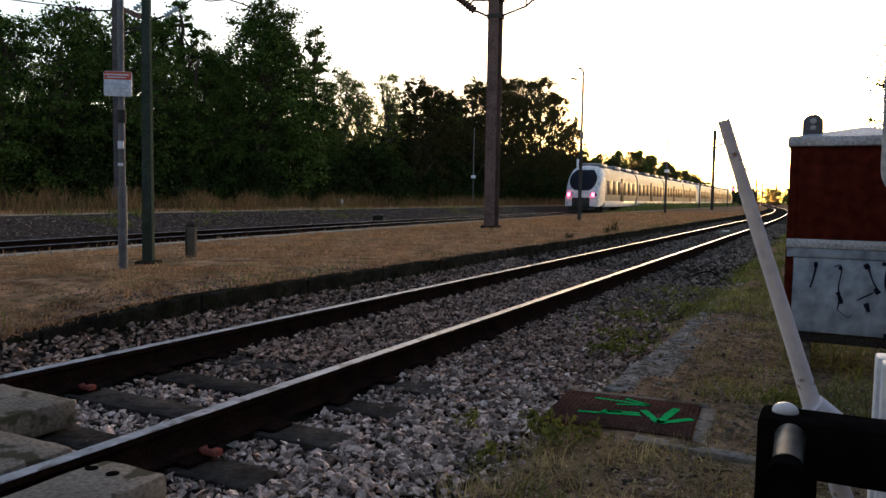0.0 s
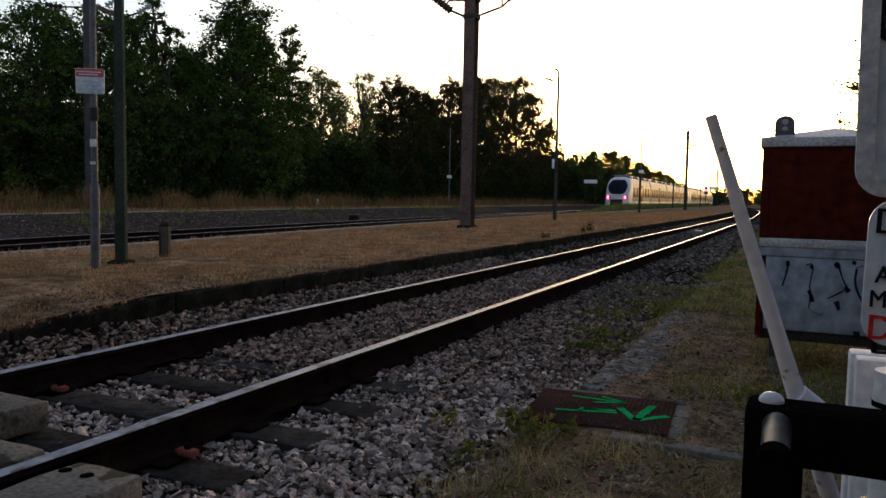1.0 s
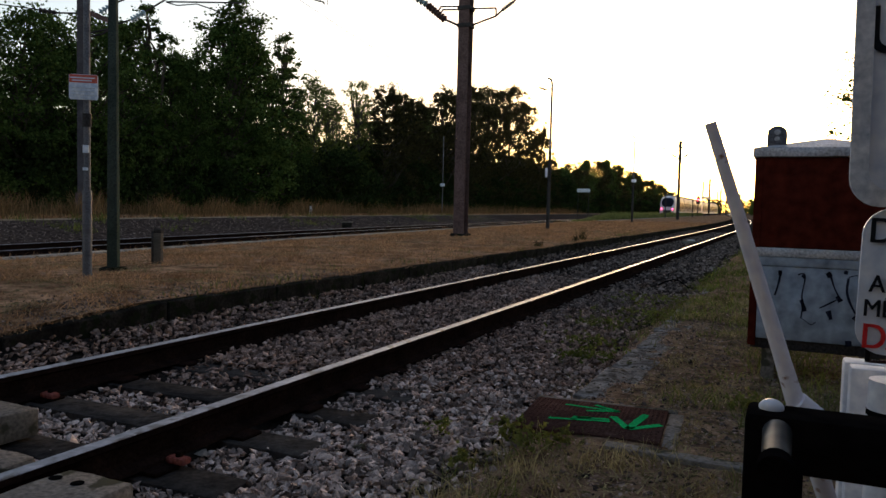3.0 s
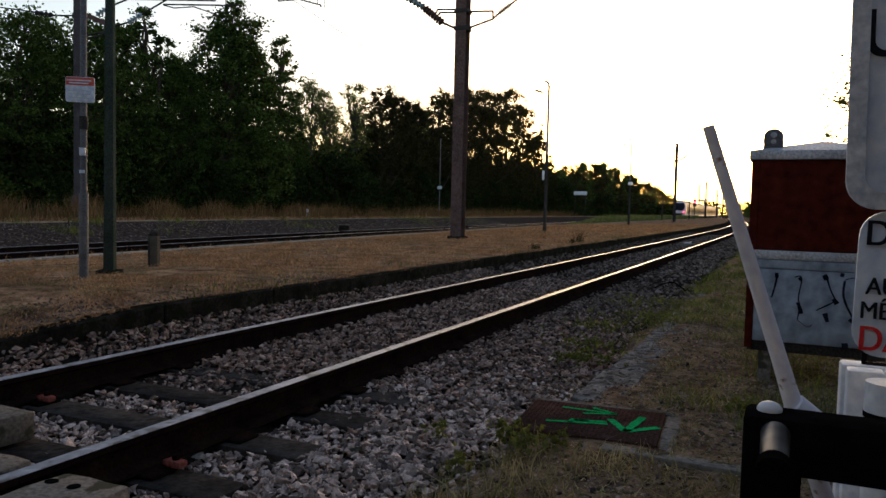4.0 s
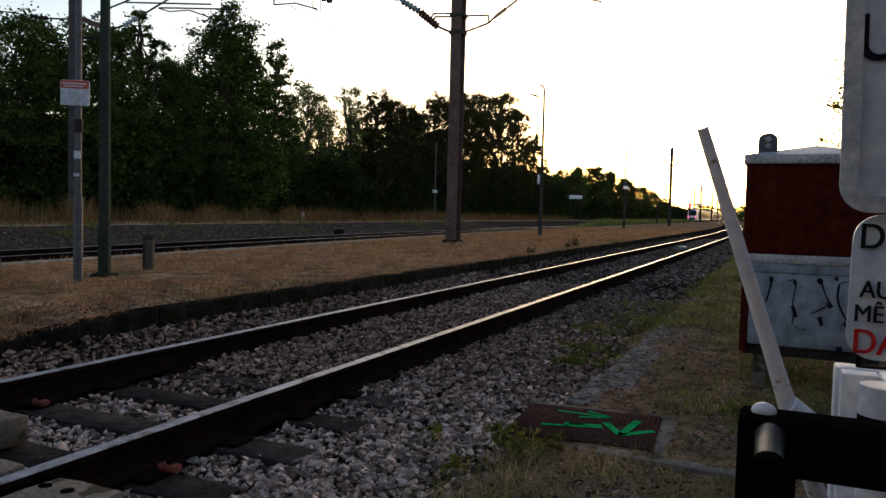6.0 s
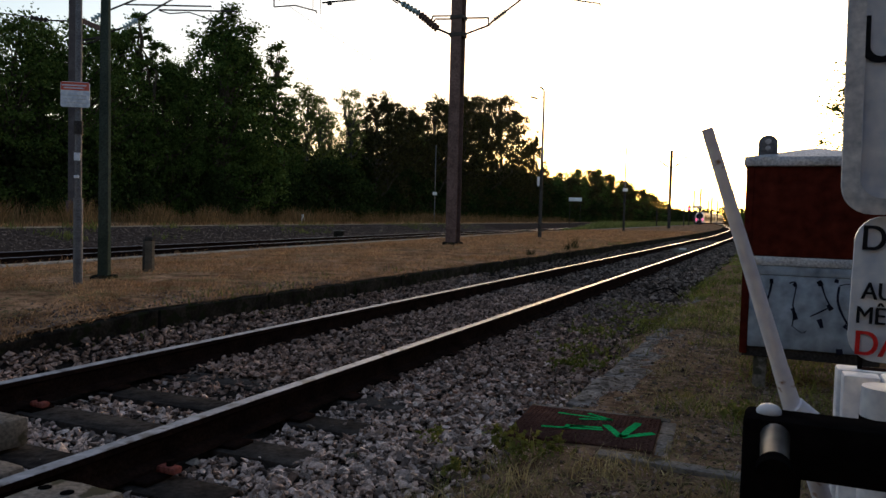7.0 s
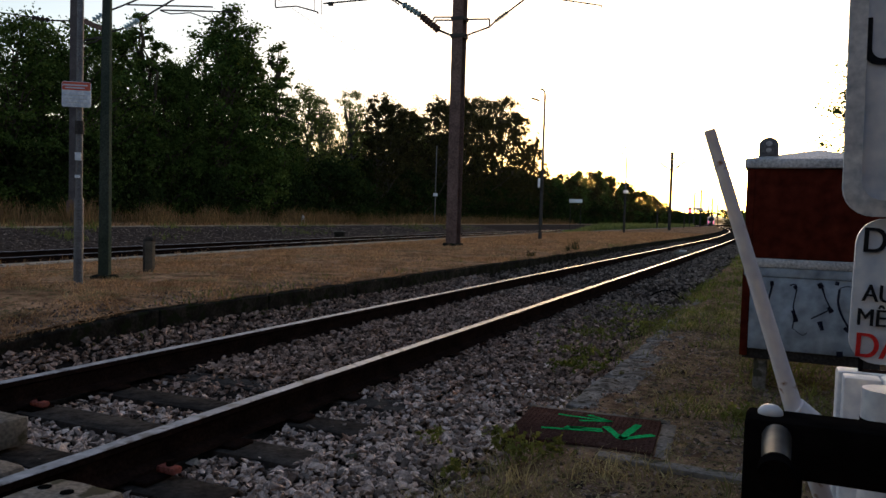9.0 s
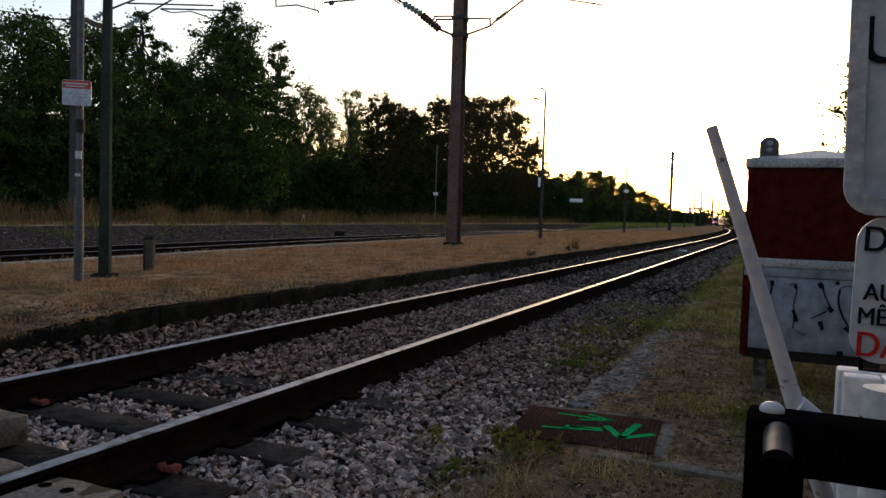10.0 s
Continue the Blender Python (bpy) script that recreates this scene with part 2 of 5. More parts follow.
def fast(name, co, quads, material, k=4):
    """A mesh from numpy arrays: co (n, 3), quads (m, k)."""
    me = bpy.data.meshes.new(name)
    me.vertices.add(len(co))
    me.vertices.foreach_set("co", np.asarray(co, np.float32).ravel())
    m = len(quads)
    me.loops.add(m * k)
    me.loops.foreach_set("vertex_index", np.asarray(quads, np.int32).ravel())
    me.polygons.add(m)
    me.polygons.foreach_set("loop_start", np.arange(0, m * k, k, dtype=np.int32))
    me.polygons.foreach_set("use_smooth", [False] * m)
    me.update(calc_edges=True)
    me.materials.append(material)
    return new(name, me)


# ---- the plan: two tracks, the platform between them ----
TRACK_B = [(-30, -8.6), (0, -10.2), (8, -11.1), (15, -11.9), (22, -12.6), (35, -13.5), (55, -14.4), (85, -15.8), (115, -16.7), (175, -18.2), (225, -20.0), (290, -21.2), (350, -22.2), (700, -28.0)]
BACK = [(-30, -6.0), (5, -8.2), (9, -8.75), (14, -9.2), (22, -9.9), (39, -11.2), (53, -11.8), (100, -13.2), (180, -15.8), (330, -21.0)]


def line_at(nodes, y):
    ys, xs = zip(*nodes)
    k = np.linspace(-4, 4, 9)
    return float(np.mean(np.interp(y + k, ys, xs)))


def track_a(y):
    if y < 35:
        return 0.0
    if y < 150:
        return -0.00036 * (y - 35) ** 2
    return -4.76 - 0.083 * (y - 150)


def track_b(y):
    return line_at(TRACK_B, y)


def back_edge(y):
    return line_at(BACK, y)


def platform_z(y):
    return 0.15 - 0.075 * max(0.0, min(4.6, 1.6 - y))


def turf_z(x, y):
    """The turf falls towards the back of the platform."""
    a, b = track_a(y) - 1.9, back_edge(y)
    k = (x - a) / (b - a)
    return platform_z(y) * (1 - max(0.0, min(1.0, (k - 0.35) / 0.65)))


def steps(y0, y1, near=0.6, grow=1.05, far=12.0):
    ys, y, s = [y0], y0, near
    while y < y1:
        y += s
        if y > 12:
            s = min(far, s * grow)
        ys.append(min(y, y1))
    return ys


def strip(name, ys, profile, material, kind="structure", label="", category=""):
    """A sheet along the line: profile(y) gives the (x, z) points across it at y."""
    rows = [[(x, y, z) for x, z in profile(y)] for y in ys]
    n = len(rows[0])
    verts = [v for r in rows for v in r]
    faces = [(i * n + j, i * n + j + 1, (i + 1) * n + j + 1, (i + 1) * n + j) for i in range(len(rows) - 1) for j in range(n - 1)]
    ob = raw(name, verts, faces, material, True)
    return tagged(ob, label, category, kind=kind)


def wob(x, y, s=1.0):
    return noise.noise(Vector((x * s, y * s, 3.3)))


# ground: one sheet to the horizon
def ground_z(x, y):
    b = track_b(min(max(y, -30), 600))
    if x > 1.9:
        z = -0.24 + 0.12 * min(1, (x - 1.9) / 0.5)
    elif x > b - 2.8:
        z = -0.30
    else:
        z = -0.30 + 0.64 * max(0, min(1, (b - 4.2 - x) / 1.4))
    return z + (0.02 * wob(x, y, 1.7) if abs(x) < 60 and y < 100 else 0)


gx = [-3000, -1000, -400, -150, -80, -50, -35, -28] + [i * 0.5 for i in range(-50, -3)] + [-1.5 + i * 0.25 for i in range(14)] + [2 + i * 0.15 for i in range(24)] + [5.6, 6.5, 8, 12, 20, 40, 90, 250, 800, 3000]
gy = [-1500, -400, -120, -40, -20, -12] + [-8 + 0.25 * i for i in range(64)] + [8 + 0.75 * i for i in range(30)] + [31 + 3 * i for i in range(30)] + [125 + 15 * i for i in range(20)] + [450, 600, 900, 1500, 4000]
tagged(raw("ground", [(x, y, ground_z(x, y)) for y in gy for x in gx],
           [(j * len(gx) + i, j * len(gx) + i + 1, (j + 1) * len(gx) + i + 1, (j + 1) * len(gx) + i) for j in range(len(gy) - 1) for i in range(len(gx) - 1)], M_EARTH, True),
       "bare brown earth with patches of thin grass", "ground", kind="structure")

# ballast beds
def cover_up(u, y):
    """How far the ballast rises over the sleepers away from the crossing."""
    k = 0.055 if abs(u) < 0.7 else 0.03
    return k * max(0.0, min(1.0, (y - 0.95) / 0.5)) if abs(u) < 1.35 else 0.0


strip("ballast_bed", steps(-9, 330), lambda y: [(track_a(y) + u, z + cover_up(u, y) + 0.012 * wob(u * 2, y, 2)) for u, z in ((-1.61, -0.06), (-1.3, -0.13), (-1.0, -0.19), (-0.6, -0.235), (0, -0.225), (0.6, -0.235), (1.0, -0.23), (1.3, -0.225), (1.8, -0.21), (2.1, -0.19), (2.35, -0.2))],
      M_BED_SHADE, label="gravel ballast bed under the near track, gap shade in its colour", category="ballast")
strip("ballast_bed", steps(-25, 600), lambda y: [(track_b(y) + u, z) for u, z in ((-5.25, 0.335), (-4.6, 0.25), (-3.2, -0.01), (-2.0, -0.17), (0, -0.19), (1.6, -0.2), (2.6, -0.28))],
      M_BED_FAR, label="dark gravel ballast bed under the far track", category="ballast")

# platform: turf top, kerb stones along both sides
strip("platform_turf", steps(-9, 330), lambda y: [(x, turf_z(x, y) + (0.015 * wob(x, y, 1.5) if 0 < k < 8 else 0)) for k in range(9) for x in [track_a(y) - 1.74 + (back_edge(y) + 0.12 - track_a(y) + 1.74) * k / 8]],
      M_DRY, label="sun-dried grass covering the low island platform", category="platform")


def kerbs(name, ys, centre, width, top, foot, material, label):
    """Kerb stones laid end to end, each one a piece under its kerb."""
    root = thing(name, label, "kerb", kind="structure")
    for a, b in zip(ys[:-1], ys[1:]):
        xa, xb, za, zb = centre(a), centre(b), top(a), top(b)
        g, dz = 0.006, random.uniform(-0.006, 0.006)
        bm = bmesh.new()
        bm_box(bm, -width / 2, width / 2, 0, 1, 0, 1, 0)
        for v in bm.verts:
            t = v.co.y
            y = a + g + (b - a - 2 * g) * t
            v.co = Vector((v.co.x + xa + (xb - xa) * t + dz * 0.5, y, (foot if v.co.z < 0.5 else za + (zb - za) * t + dz)))
        bmesh.ops.bevel(bm, geom=bm.edges[:], offset=0.012, segments=1, affect="EDGES")
        part("kerb_stone", bm, material, root)
    return root


def kerb_ys(y0, y1, near=1.0):
    return steps(y0, y1, near, 1.04, 8.0)


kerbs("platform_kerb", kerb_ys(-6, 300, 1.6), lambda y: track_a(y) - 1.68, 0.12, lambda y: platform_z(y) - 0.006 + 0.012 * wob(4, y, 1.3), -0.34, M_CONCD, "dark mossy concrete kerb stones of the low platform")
kerbs("platform_back_kerb", kerb_ys(-12, 300, 1.5), lambda y: back_edge(y), 0.13, lambda y: 0.035, -0.34, M_KERB_PALE, "pale concrete kerb along the back of the platform")

# rails
RAIL = [(-0.036, -0.004), (-0.030, 0), (0.030, 0), (0.036, -0.004), (0.036, -0.034), (0.010, -0.048), (0.008, -0.135), (0.07, -0.150), (0.075, -0.165), (-0.075, -0.165), (-0.07, -0.150), (-0.008, -0.135), (-0.010, -0.048), (-0.036, -0.034)]


def rail(name, centre, off, ys, label):
    """A rail in three parts: polished head, web and foot."""
    root = thing(name, label, "rail")
    head, web, foot = RAIL[12:] + RAIL[:6], [RAIL[5], RAIL[6], RAIL[11], RAIL[12]], RAIL[6:12]
    for nm, prof in (("head", head), ("web", web), ("foot", foot)):
        n = len(prof)
        verts, faces, shiny = [], [], []
        for y in ys:
            x = centre(y)
            verts += [(x + off + u, y, z) for u, z in prof]
        for i in range(len(ys) - 1):
            for j in range(n):
                faces.append((i * n + j, i * n + (j + 1) % n, (i + 1) * n + (j + 1) % n, (i + 1) * n + j))
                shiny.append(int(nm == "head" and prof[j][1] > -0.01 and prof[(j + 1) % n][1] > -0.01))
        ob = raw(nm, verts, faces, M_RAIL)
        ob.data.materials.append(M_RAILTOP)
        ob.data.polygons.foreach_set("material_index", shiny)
        ob.parent = root
        if nm == "head":
            tagged(ob, "shiny worn running surface")
    return root


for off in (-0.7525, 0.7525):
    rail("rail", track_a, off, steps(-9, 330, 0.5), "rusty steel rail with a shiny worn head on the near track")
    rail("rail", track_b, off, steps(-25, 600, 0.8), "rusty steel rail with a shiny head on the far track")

# sleepers
def sleeper_mesh():
    bm = box(-1.3, 1.3, -0.125, 0.125, -0.33, -0.182, 0.01)
    for v in bm.verts:
        v.co.z += 0.006 * noise.noise(v.co * 9)
        v.co.y += 0.008 * noise.noise(v.co * 7)
    return bm


track_one = thing("sleepers", "dark tarred timber sleepers half sunk in ballast", "sleepers", kind="structure")
track_two = thing("sleepers", "dark tarred timber sleepers of the far track", "sleepers", kind="structure")
first = part("sleeper", sleeper_mesh(), M_SLEEPER, track_one)
plate_me = part("rail_chair", box(-0.16, 0.16, -0.08, 0.08, -0.182, -0.163, 0.005), M_RAIL, track_one)
plate_me.location.x = -0.7525
for i in range(-9, 150):
    y = i * 0.6
    for root, line in ((track_one, track_a), (track_two, track_b)):
        if i == 0 and root is track_one:
            continue
        s = new("sleeper", first.data)
        s.parent = root
        s.location = (line(y) + random.uniform(-0.03, 0.03), y, -0.004 if root is track_one else 0.0)
        s.rotation_euler.z = radians(random.uniform(-0.7, 0.7))
    if i < 30:
        for off in (-0.7525, 0.7525):
            c = new("rail_chair", plate_me.data)
            c.parent = track_one
            c.location = (off, y, 0)

# crossing panels at the near end
def panel(x0, x1, y0, y1, rx=0.0):
    bm = box(x0, x1, y0, y1, -0.17, -0.02, 0.02)
    bmesh.ops.subdivide_edges(bm, edges=[e for e in bm.edges if e.calc_length() > 0.3], cuts=5, use_grid_fill=True)
    for v in bm.verts:
        v.co += 0.010 * noise.noise_vector(v.co * 6)
    return finish("crossing_panel", bm, M_CONC)


for x0, x1, y0, y1 in ((-0.66, -0.04, -1.16, -0.52), (-0.02, 0.62, -1.72, -1.04), (-0.66, -0.04, -1.85, -1.19), (0.85, 1.20, -2.1, -1.07), (-0.66, 0.62, -3.2, -1.9), (0.85, 1.9, -3.4, -2.13)):
    p = panel(x0, x1, y0, y1)
    tagged(p, "worn grey concrete crossing slab beside the rail", "slab", "slabs of the level crossing")
# Flush black discs; the dark inside of the lifting holes is only colour.
for x in (0.90, 1.02):
    h = part("lifting_hole", tube((x, -1.18, -0.04), (x, -1.18, -0.0175), 0.026, seg=12), M_BLACK, thing("lifting_socket", "black disc on the concrete slab, for a lifting hole's dark inside", "socket"))

# ---- ballast stones ----
rng = np.random.default_rng(7)


def hull_shapes(n):
    out = []
    for k in range(n):
        bm = bmesh.new()
        for _ in range(9):
            v = rng.normal(size=3)
            v /= np.linalg.norm(v)
            bm.verts.new(v * np.array([1.15, 0.85, 0.58]) * rng.uniform(0.8, 1.15))
        bmesh.ops.convex_hull(bm, input=bm.verts)
        bmesh.ops.delete(bm, geom=[v for v in bm.verts if not v.link_faces], context="VERTS")
        bmesh.ops.triangulate(bm, faces=bm.faces)
        bm.verts.index_update()
        out.append((np.array([v.co[:] for v in bm.verts]), np.array([[v.index for v in f.verts] for f in bm.faces])))
        bm.free()
    return out


SHAPES = hull_shapes(14)


def rotations(n):
    q = rng.normal(size=(n, 4))
    q /= np.linalg.norm(q, axis=1)[:, None]
    w, x, y, z = q.T
    return np.stack([1 - 2 * (y * y + z * z), 2 * (x * y - z * w), 2 * (x * z + y * w), 2 * (x * y + z * w), 1 - 2 * (x * x + z * z), 2 * (y * z - x * w), 2 * (x * z - y * w), 2 * (y * z + x * w), 1 - 2 * (x * x + y * y)], 1).reshape(n, 3, 3)


def settled(n, tilt=0.42):
    """Turns for stones that lie mostly on their flat sides."""
    a, b, c = rng.uniform(0, 2 * math.pi, n), rng.normal(size=n) * tilt, rng.normal(size=n) * tilt
    z, o = np.zeros(n), np.ones(n)
    rz = np.stack([np.cos(a), -np.sin(a), z, np.sin(a), np.cos(a), z, z, z, o], 1).reshape(n, 3, 3)
    rx = np.stack([o, z, z, z, np.cos(b), -np.sin(b), z, np.sin(b), np.cos(b)], 1).reshape(n, 3, 3)
    ry = np.stack([np.cos(c), z, np.sin(c), z, o, z, -np.sin(c), z, np.cos(c)], 1).reshape(n, 3, 3)
    return rx @ ry @ rz


def stones(name, pos, size, material, label):
    rots = settled(len(pos))
    which = rng.integers(0, len(SHAPES), len(pos))
    co, fa, base = [], [], 0
    for k, (v, f) in enumerate(SHAPES):
        ids = np.flatnonzero(which == k)
        c = np.einsum("nij,vj->nvi", rots[ids], v) * size[ids, None, None] + pos[ids, None, :]
        co.append(c.reshape(-1, 3))
        fa.append((f[None] + (np.arange(len(ids)) * len(v))[:, None, None]).reshape(-1, 3) + base)
        base += len(ids) * len(v)
    return tagged(fast(name, np.concatenate(co), np.concatenate(fa), material, 3), label, "ballast", kind="stuff")


def scatter(n, x0, x1, y0, y1, power=1.0):
    """Places on a strip, denser towards y0."""
    return np.stack([rng.uniform(x0, x1, n), y0 + (y1 - y0) * rng.uniform(0, 1, n) ** power], 1)


def bed_top(u, y):
    """Height of the stones' centres across the near track."""
    z = np.where(np.abs(u) < 1.3, -0.215, -0.20)
    z = np.where(u > 1.3, -0.195 + 0.03 * np.clip((u - 1.3) / 0.9, 0, 1), z)
    z = np.where(u < -0.95, -0.21 + 0.19 * np.clip((-0.95 - u) / 0.65, 0, 1), z)
    rise = np.clip((y - 0.95) / 0.5, 0, 1)
    return z + np.where(np.abs(u) < 0.7, 0.055, 0.03) * rise * (np.abs(u) < 1.35)


def lay(n, x0, x1, y0, y1, power, s0, s1):
    p = scatter(n, x0, x1, y0, y1, power)
    u, y = p.T
    near_sleeper = (np.abs((y + 0.3) % 0.6 - 0.3) < 0.12) & (np.abs(u) < 1.28)
    clear = np.abs(np.abs(u) - 0.7525) < 0.085
    crossing = (u < 1.25) & (u > -0.75) & (y < -1.02) | (u < 0.0) & (u > -0.7) & (y < -0.48)
    drain = (u > 2.08) & (u < 2.95) & (y > 0.62) & (y < 1.45)
    buried = near_sleeper & (rng.uniform(0, 1, n) < np.where(y < 0.95, 0.97, np.where(y < 1.4, 0.5, 0.04)))
    edge = rng.uniform(0, 1, n) < np.clip((u - 1.75 - 0.25 * np.sin(y * 0.9)) / 0.6, 0, 1)
    ok = ~(buried | clear | crossing | drain | edge)
    u, y = u[ok], y[ok]
    xs = u + np.array([track_a(v) for v in y])
    size = rng.uniform(s0, s1, len(u)) * (1 + 0.6 * (rng.uniform(0, 1, len(u)) < 0.1))
    z = bed_top(u, y) + rng.uniform(-0.02, 0.02, len(u))
    return np.stack([xs, y, z], 1), size


pa, sa = lay(23000, 0.82, 2.35, -2.2, 8, 1.15, 0.014, 0.031)
near = np.flatnonzero((pa[:, 0] < 1.9) & (pa[:, 1] > -1.0) & (pa[:, 1] < 0.2))[:300]
rest = np.ones(len(pa), bool)
rest[near] = False
# Stone materials turn darker in steps with distance along the track.
chosen = rest & (pa[:, 1] + rng.normal(size=len(pa)) * 0.8 < 1.7)
stones("ballast_stones", pa[chosen], sa[chosen], M_STONE, "loose pale crushed stone ballast beside the rail")
chosen = rest & ~chosen
mid = chosen & (pa[:, 1] + rng.normal(size=len(pa)) * 1.0 < 5.5)
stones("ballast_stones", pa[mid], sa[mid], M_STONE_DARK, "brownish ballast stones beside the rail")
chosen = chosen & ~mid
stones("ballast_stones", pa[chosen], sa[chosen], M_STONE_DARKER, "darker brown-grey ballast stones beside the rail")
STONE_ME = []
for v, f in SHAPES:
    me = bpy.data.meshes.new("stone")
    me.from_pydata([tuple(q) for q in v], [], [tuple(int(i) for i in t) for t in f])
    me.materials.append(M_STONE_ONE)
    STONE_ME.append(me)
heap = thing("stone_heap", "loose grey crushed stones beside the crossing slab", "ballast", kind="structure")
for i in near:
    s = new("stone", STONE_ME[int(rng.integers(0, len(SHAPES)))])
    s.parent = heap
    s.matrix_basis = Matrix.LocRotScale(Vector(pa[i]), Euler((rng.normal() * 0.42, rng.normal() * 0.42, rng.uniform(0, 6.28))), Vector((sa[i],) * 3))
pa, sa = lay(20000, -1.6, 0.68, -1.0, 10, 1.2, 0.015, 0.032)
inner = (np.abs(pa[:, 0]) < 0.7) & (pa[:, 1] + rng.normal(size=len(pa)) * 0.3 > 0.5) | (pa[:, 1] > 3.5)
stones("ballast_stones", pa[inner], sa[inner], M_STONE_DARK, "brownish ballast stones between the rails")
side = ~inner & (pa[:, 0] < -0.7)
stones("ballast_stones", pa[side], sa[side], M_STONE_DARK, "grey ballast stones below the platform kerb")
side = ~inner & ~side
stones("ballast_stones", pa[side], sa[side], M_STONE, "pale ballast stones between the first sleepers")
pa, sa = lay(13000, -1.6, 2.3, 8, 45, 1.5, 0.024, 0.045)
stones("ballast_stones", pa, sa, M_STONE_DARKER, "dark ballast stones along the near track")
pb = scatter(24000, -5.2, 2.3, 4, 55, 1.0)
zb = np.interp(pb[:, 0], [-5.25, -4.6, -3.2, -2.0, 2.3], [0.325, 0.25, -0.01, -0.18, -0.2])
pb3 = np.stack([pb[:, 0] + np.array([track_b(v) for v in pb[:, 1]]), pb[:, 1], zb], 1)
keep = np.abs(np.abs(pb[:, 0]) - 0.7525) > 0.1
stones("ballast_stones", pb3[keep], rng.uniform(0.018, 0.045, keep.sum()), M_STONE_DARKER, "dark ballast stones along the far track")

# single stones that lie apart
for x, y, s in ((0.88, -0.34, 0.042), (1.05, 0.42, 0.036), (1.5, 0.1, 0.04), (2.4, 2.0, 0.05)):
    v, f = SHAPES[int(rng.integers(0, 14))]
    ob = raw("stone", [tuple(q * s + np.array([x, y, -0.165])) for q in v], [tuple(int(i) for i in t) for t in f], M_CONC)
    tagged(ob, "pale loose stone lying on the ballast", "stone", "loose stones")

# ---- drain cover, trough covers, kerb piece ----
cover = thing("drain_cover", "rusty tread-plate cover with green sprayed arrows", "drain cover", (2.51, 1.01, -0.13), 4)
part("plate", box(-0.405, 0.37, -0.33, 0.33, 0.0, 0.03, 0.006), M_PLATE, cover)
bm = bmesh.new()
for i in range(29):
    for j in range(22):
        x, y = -0.388 + i * 0.0262, -0.31 + j * 0.029
        bm_box(bm, x - 0.009, x + 0.009, y - 0.0022, y + 0.0022, 0.03, 0.0316, 0, Matrix.Translation((x, y, 0)) @ pose(0, 0, 0, 0, 0, 45 if (i + j) % 2 else -45) @ Matrix.Translation((-x, -y, 0)))
tread = part("tread_pattern", bm, M_PLATE, cover)
tagged(tread, kind="stuff")


def sprayed(strokes, w):
    bm = bmesh.new()
    for (ax, ay), (bx, by) in strokes:
        d = Vector((bx - ax, by - ay, 0))
        n = Vector((-d.y, d.x, 0)).normalized() * w
        k = 7
        left, right = [], []
        for i in range(k + 1):
            c = Vector((ax, ay, 0.0338)) + d * i / k
            e = 1 + 0.35 * noise.noise(c * 40)
            left.append(bm.verts.new(c + n * e))
            right.append(bm.verts.new(c - n * (1 + 0.35 * noise.noise(c * 37 + Vector((5, 0, 0))))))
        for i in range(k):
            bm.faces.new((left[i], right[i], right[i + 1], left[i + 1]))
    return bm


part("sprayed_arrow", sprayed([((-0.24, 0.20), (0.08, 0.17)), ((0.08, 0.17), (-0.07, 0.26)), ((0.08, 0.17), (-0.10, 0.11))], 0.014), M_GREEN, cover, "bright green sprayed arrow").location.x = 0.025
part("sprayed_arrow", sprayed([((-0.27, -0.13), (0.06, -0.06)), ((-0.12, -0.05), (0.05, -0.02)), ((-0.14, -0.11), (-0.13, -0.03)), ((-0.13, -0.05), (-0.05, -0.03))], 0.016), M_GREEN, cover, "bright green sprayed arrow").location.x = 0.025
part("sprayed_arrow", sprayed([((0.23, 0.17), (0.17, -0.16)), ((0.17, -0.16), (0.06, 0.05)), ((0.17, -0.16), (0.33, -0.01))], 0.022), M_GREEN, cover, "bright green sprayed arrow").location.x = 0.025
surround = thing("drain_surround", "weathered concrete frame round the drain cover", "concrete frame", (2.51, 1.01, 0), 4)
part("frame_bar", box(-0.42, 0.42, 0.34, 0.42, -0.22, -0.112, 0.01), M_CONC, surround)
part("frame_bar", box(0.375, 0.46, -0.34, 0.335, -0.22, -0.115, 0.01), M_CONC, surround)
beam = finish("concrete_edging", box(-0.32, 0.42, -0.05, 0.05, -0.2, -0.095, 0.012), M_CONC)
beam.matrix_basis = pose(2.97, 0.545, 0, 0, 0, -3)
tagged(beam, "long weathered concrete edging bar sunk in the ground", "edging")
y = 1.55
while y < 9:
    ln = random.uniform(0.9, 1.05)
    t = finish("trough_cover", box(-0.16, 0.16, 0, ln - 0.02, -0.19, -0.117 if y < 3.2 else -0.121, 0.012), M_TROUGH)
    rough = bmesh.new()
    rough.from_mesh(t.data)
    bmesh.ops.subdivide_edges(rough, edges=[e for e in rough.edges if e.calc_length() > 0.2], cuts=7, use_grid_fill=True)
    for v in rough.verts:
        v.co.z += 0.020 * noise.noise(Vector((v.co.x * 9, (v.co.y + y) * 7, 2.2)))
        v.co.x += 0.035 * noise.noise(Vector((v.co.x * 5, (v.co.y + y) * 6, 7.2)))
    rough.to_mesh(t.data)
    rough.free()
    t.matrix_basis = pose(2.40 + 0.012 * (y - 1.5) + random.uniform(-0.015, 0.015), y, random.uniform(-0.012, 0.004), 0, 0, random.uniform(-2, 2))
    tagged(t, "worn grey concrete cable trough cover in the dirt", "trough cover", "cable trough covers")
    y += ln

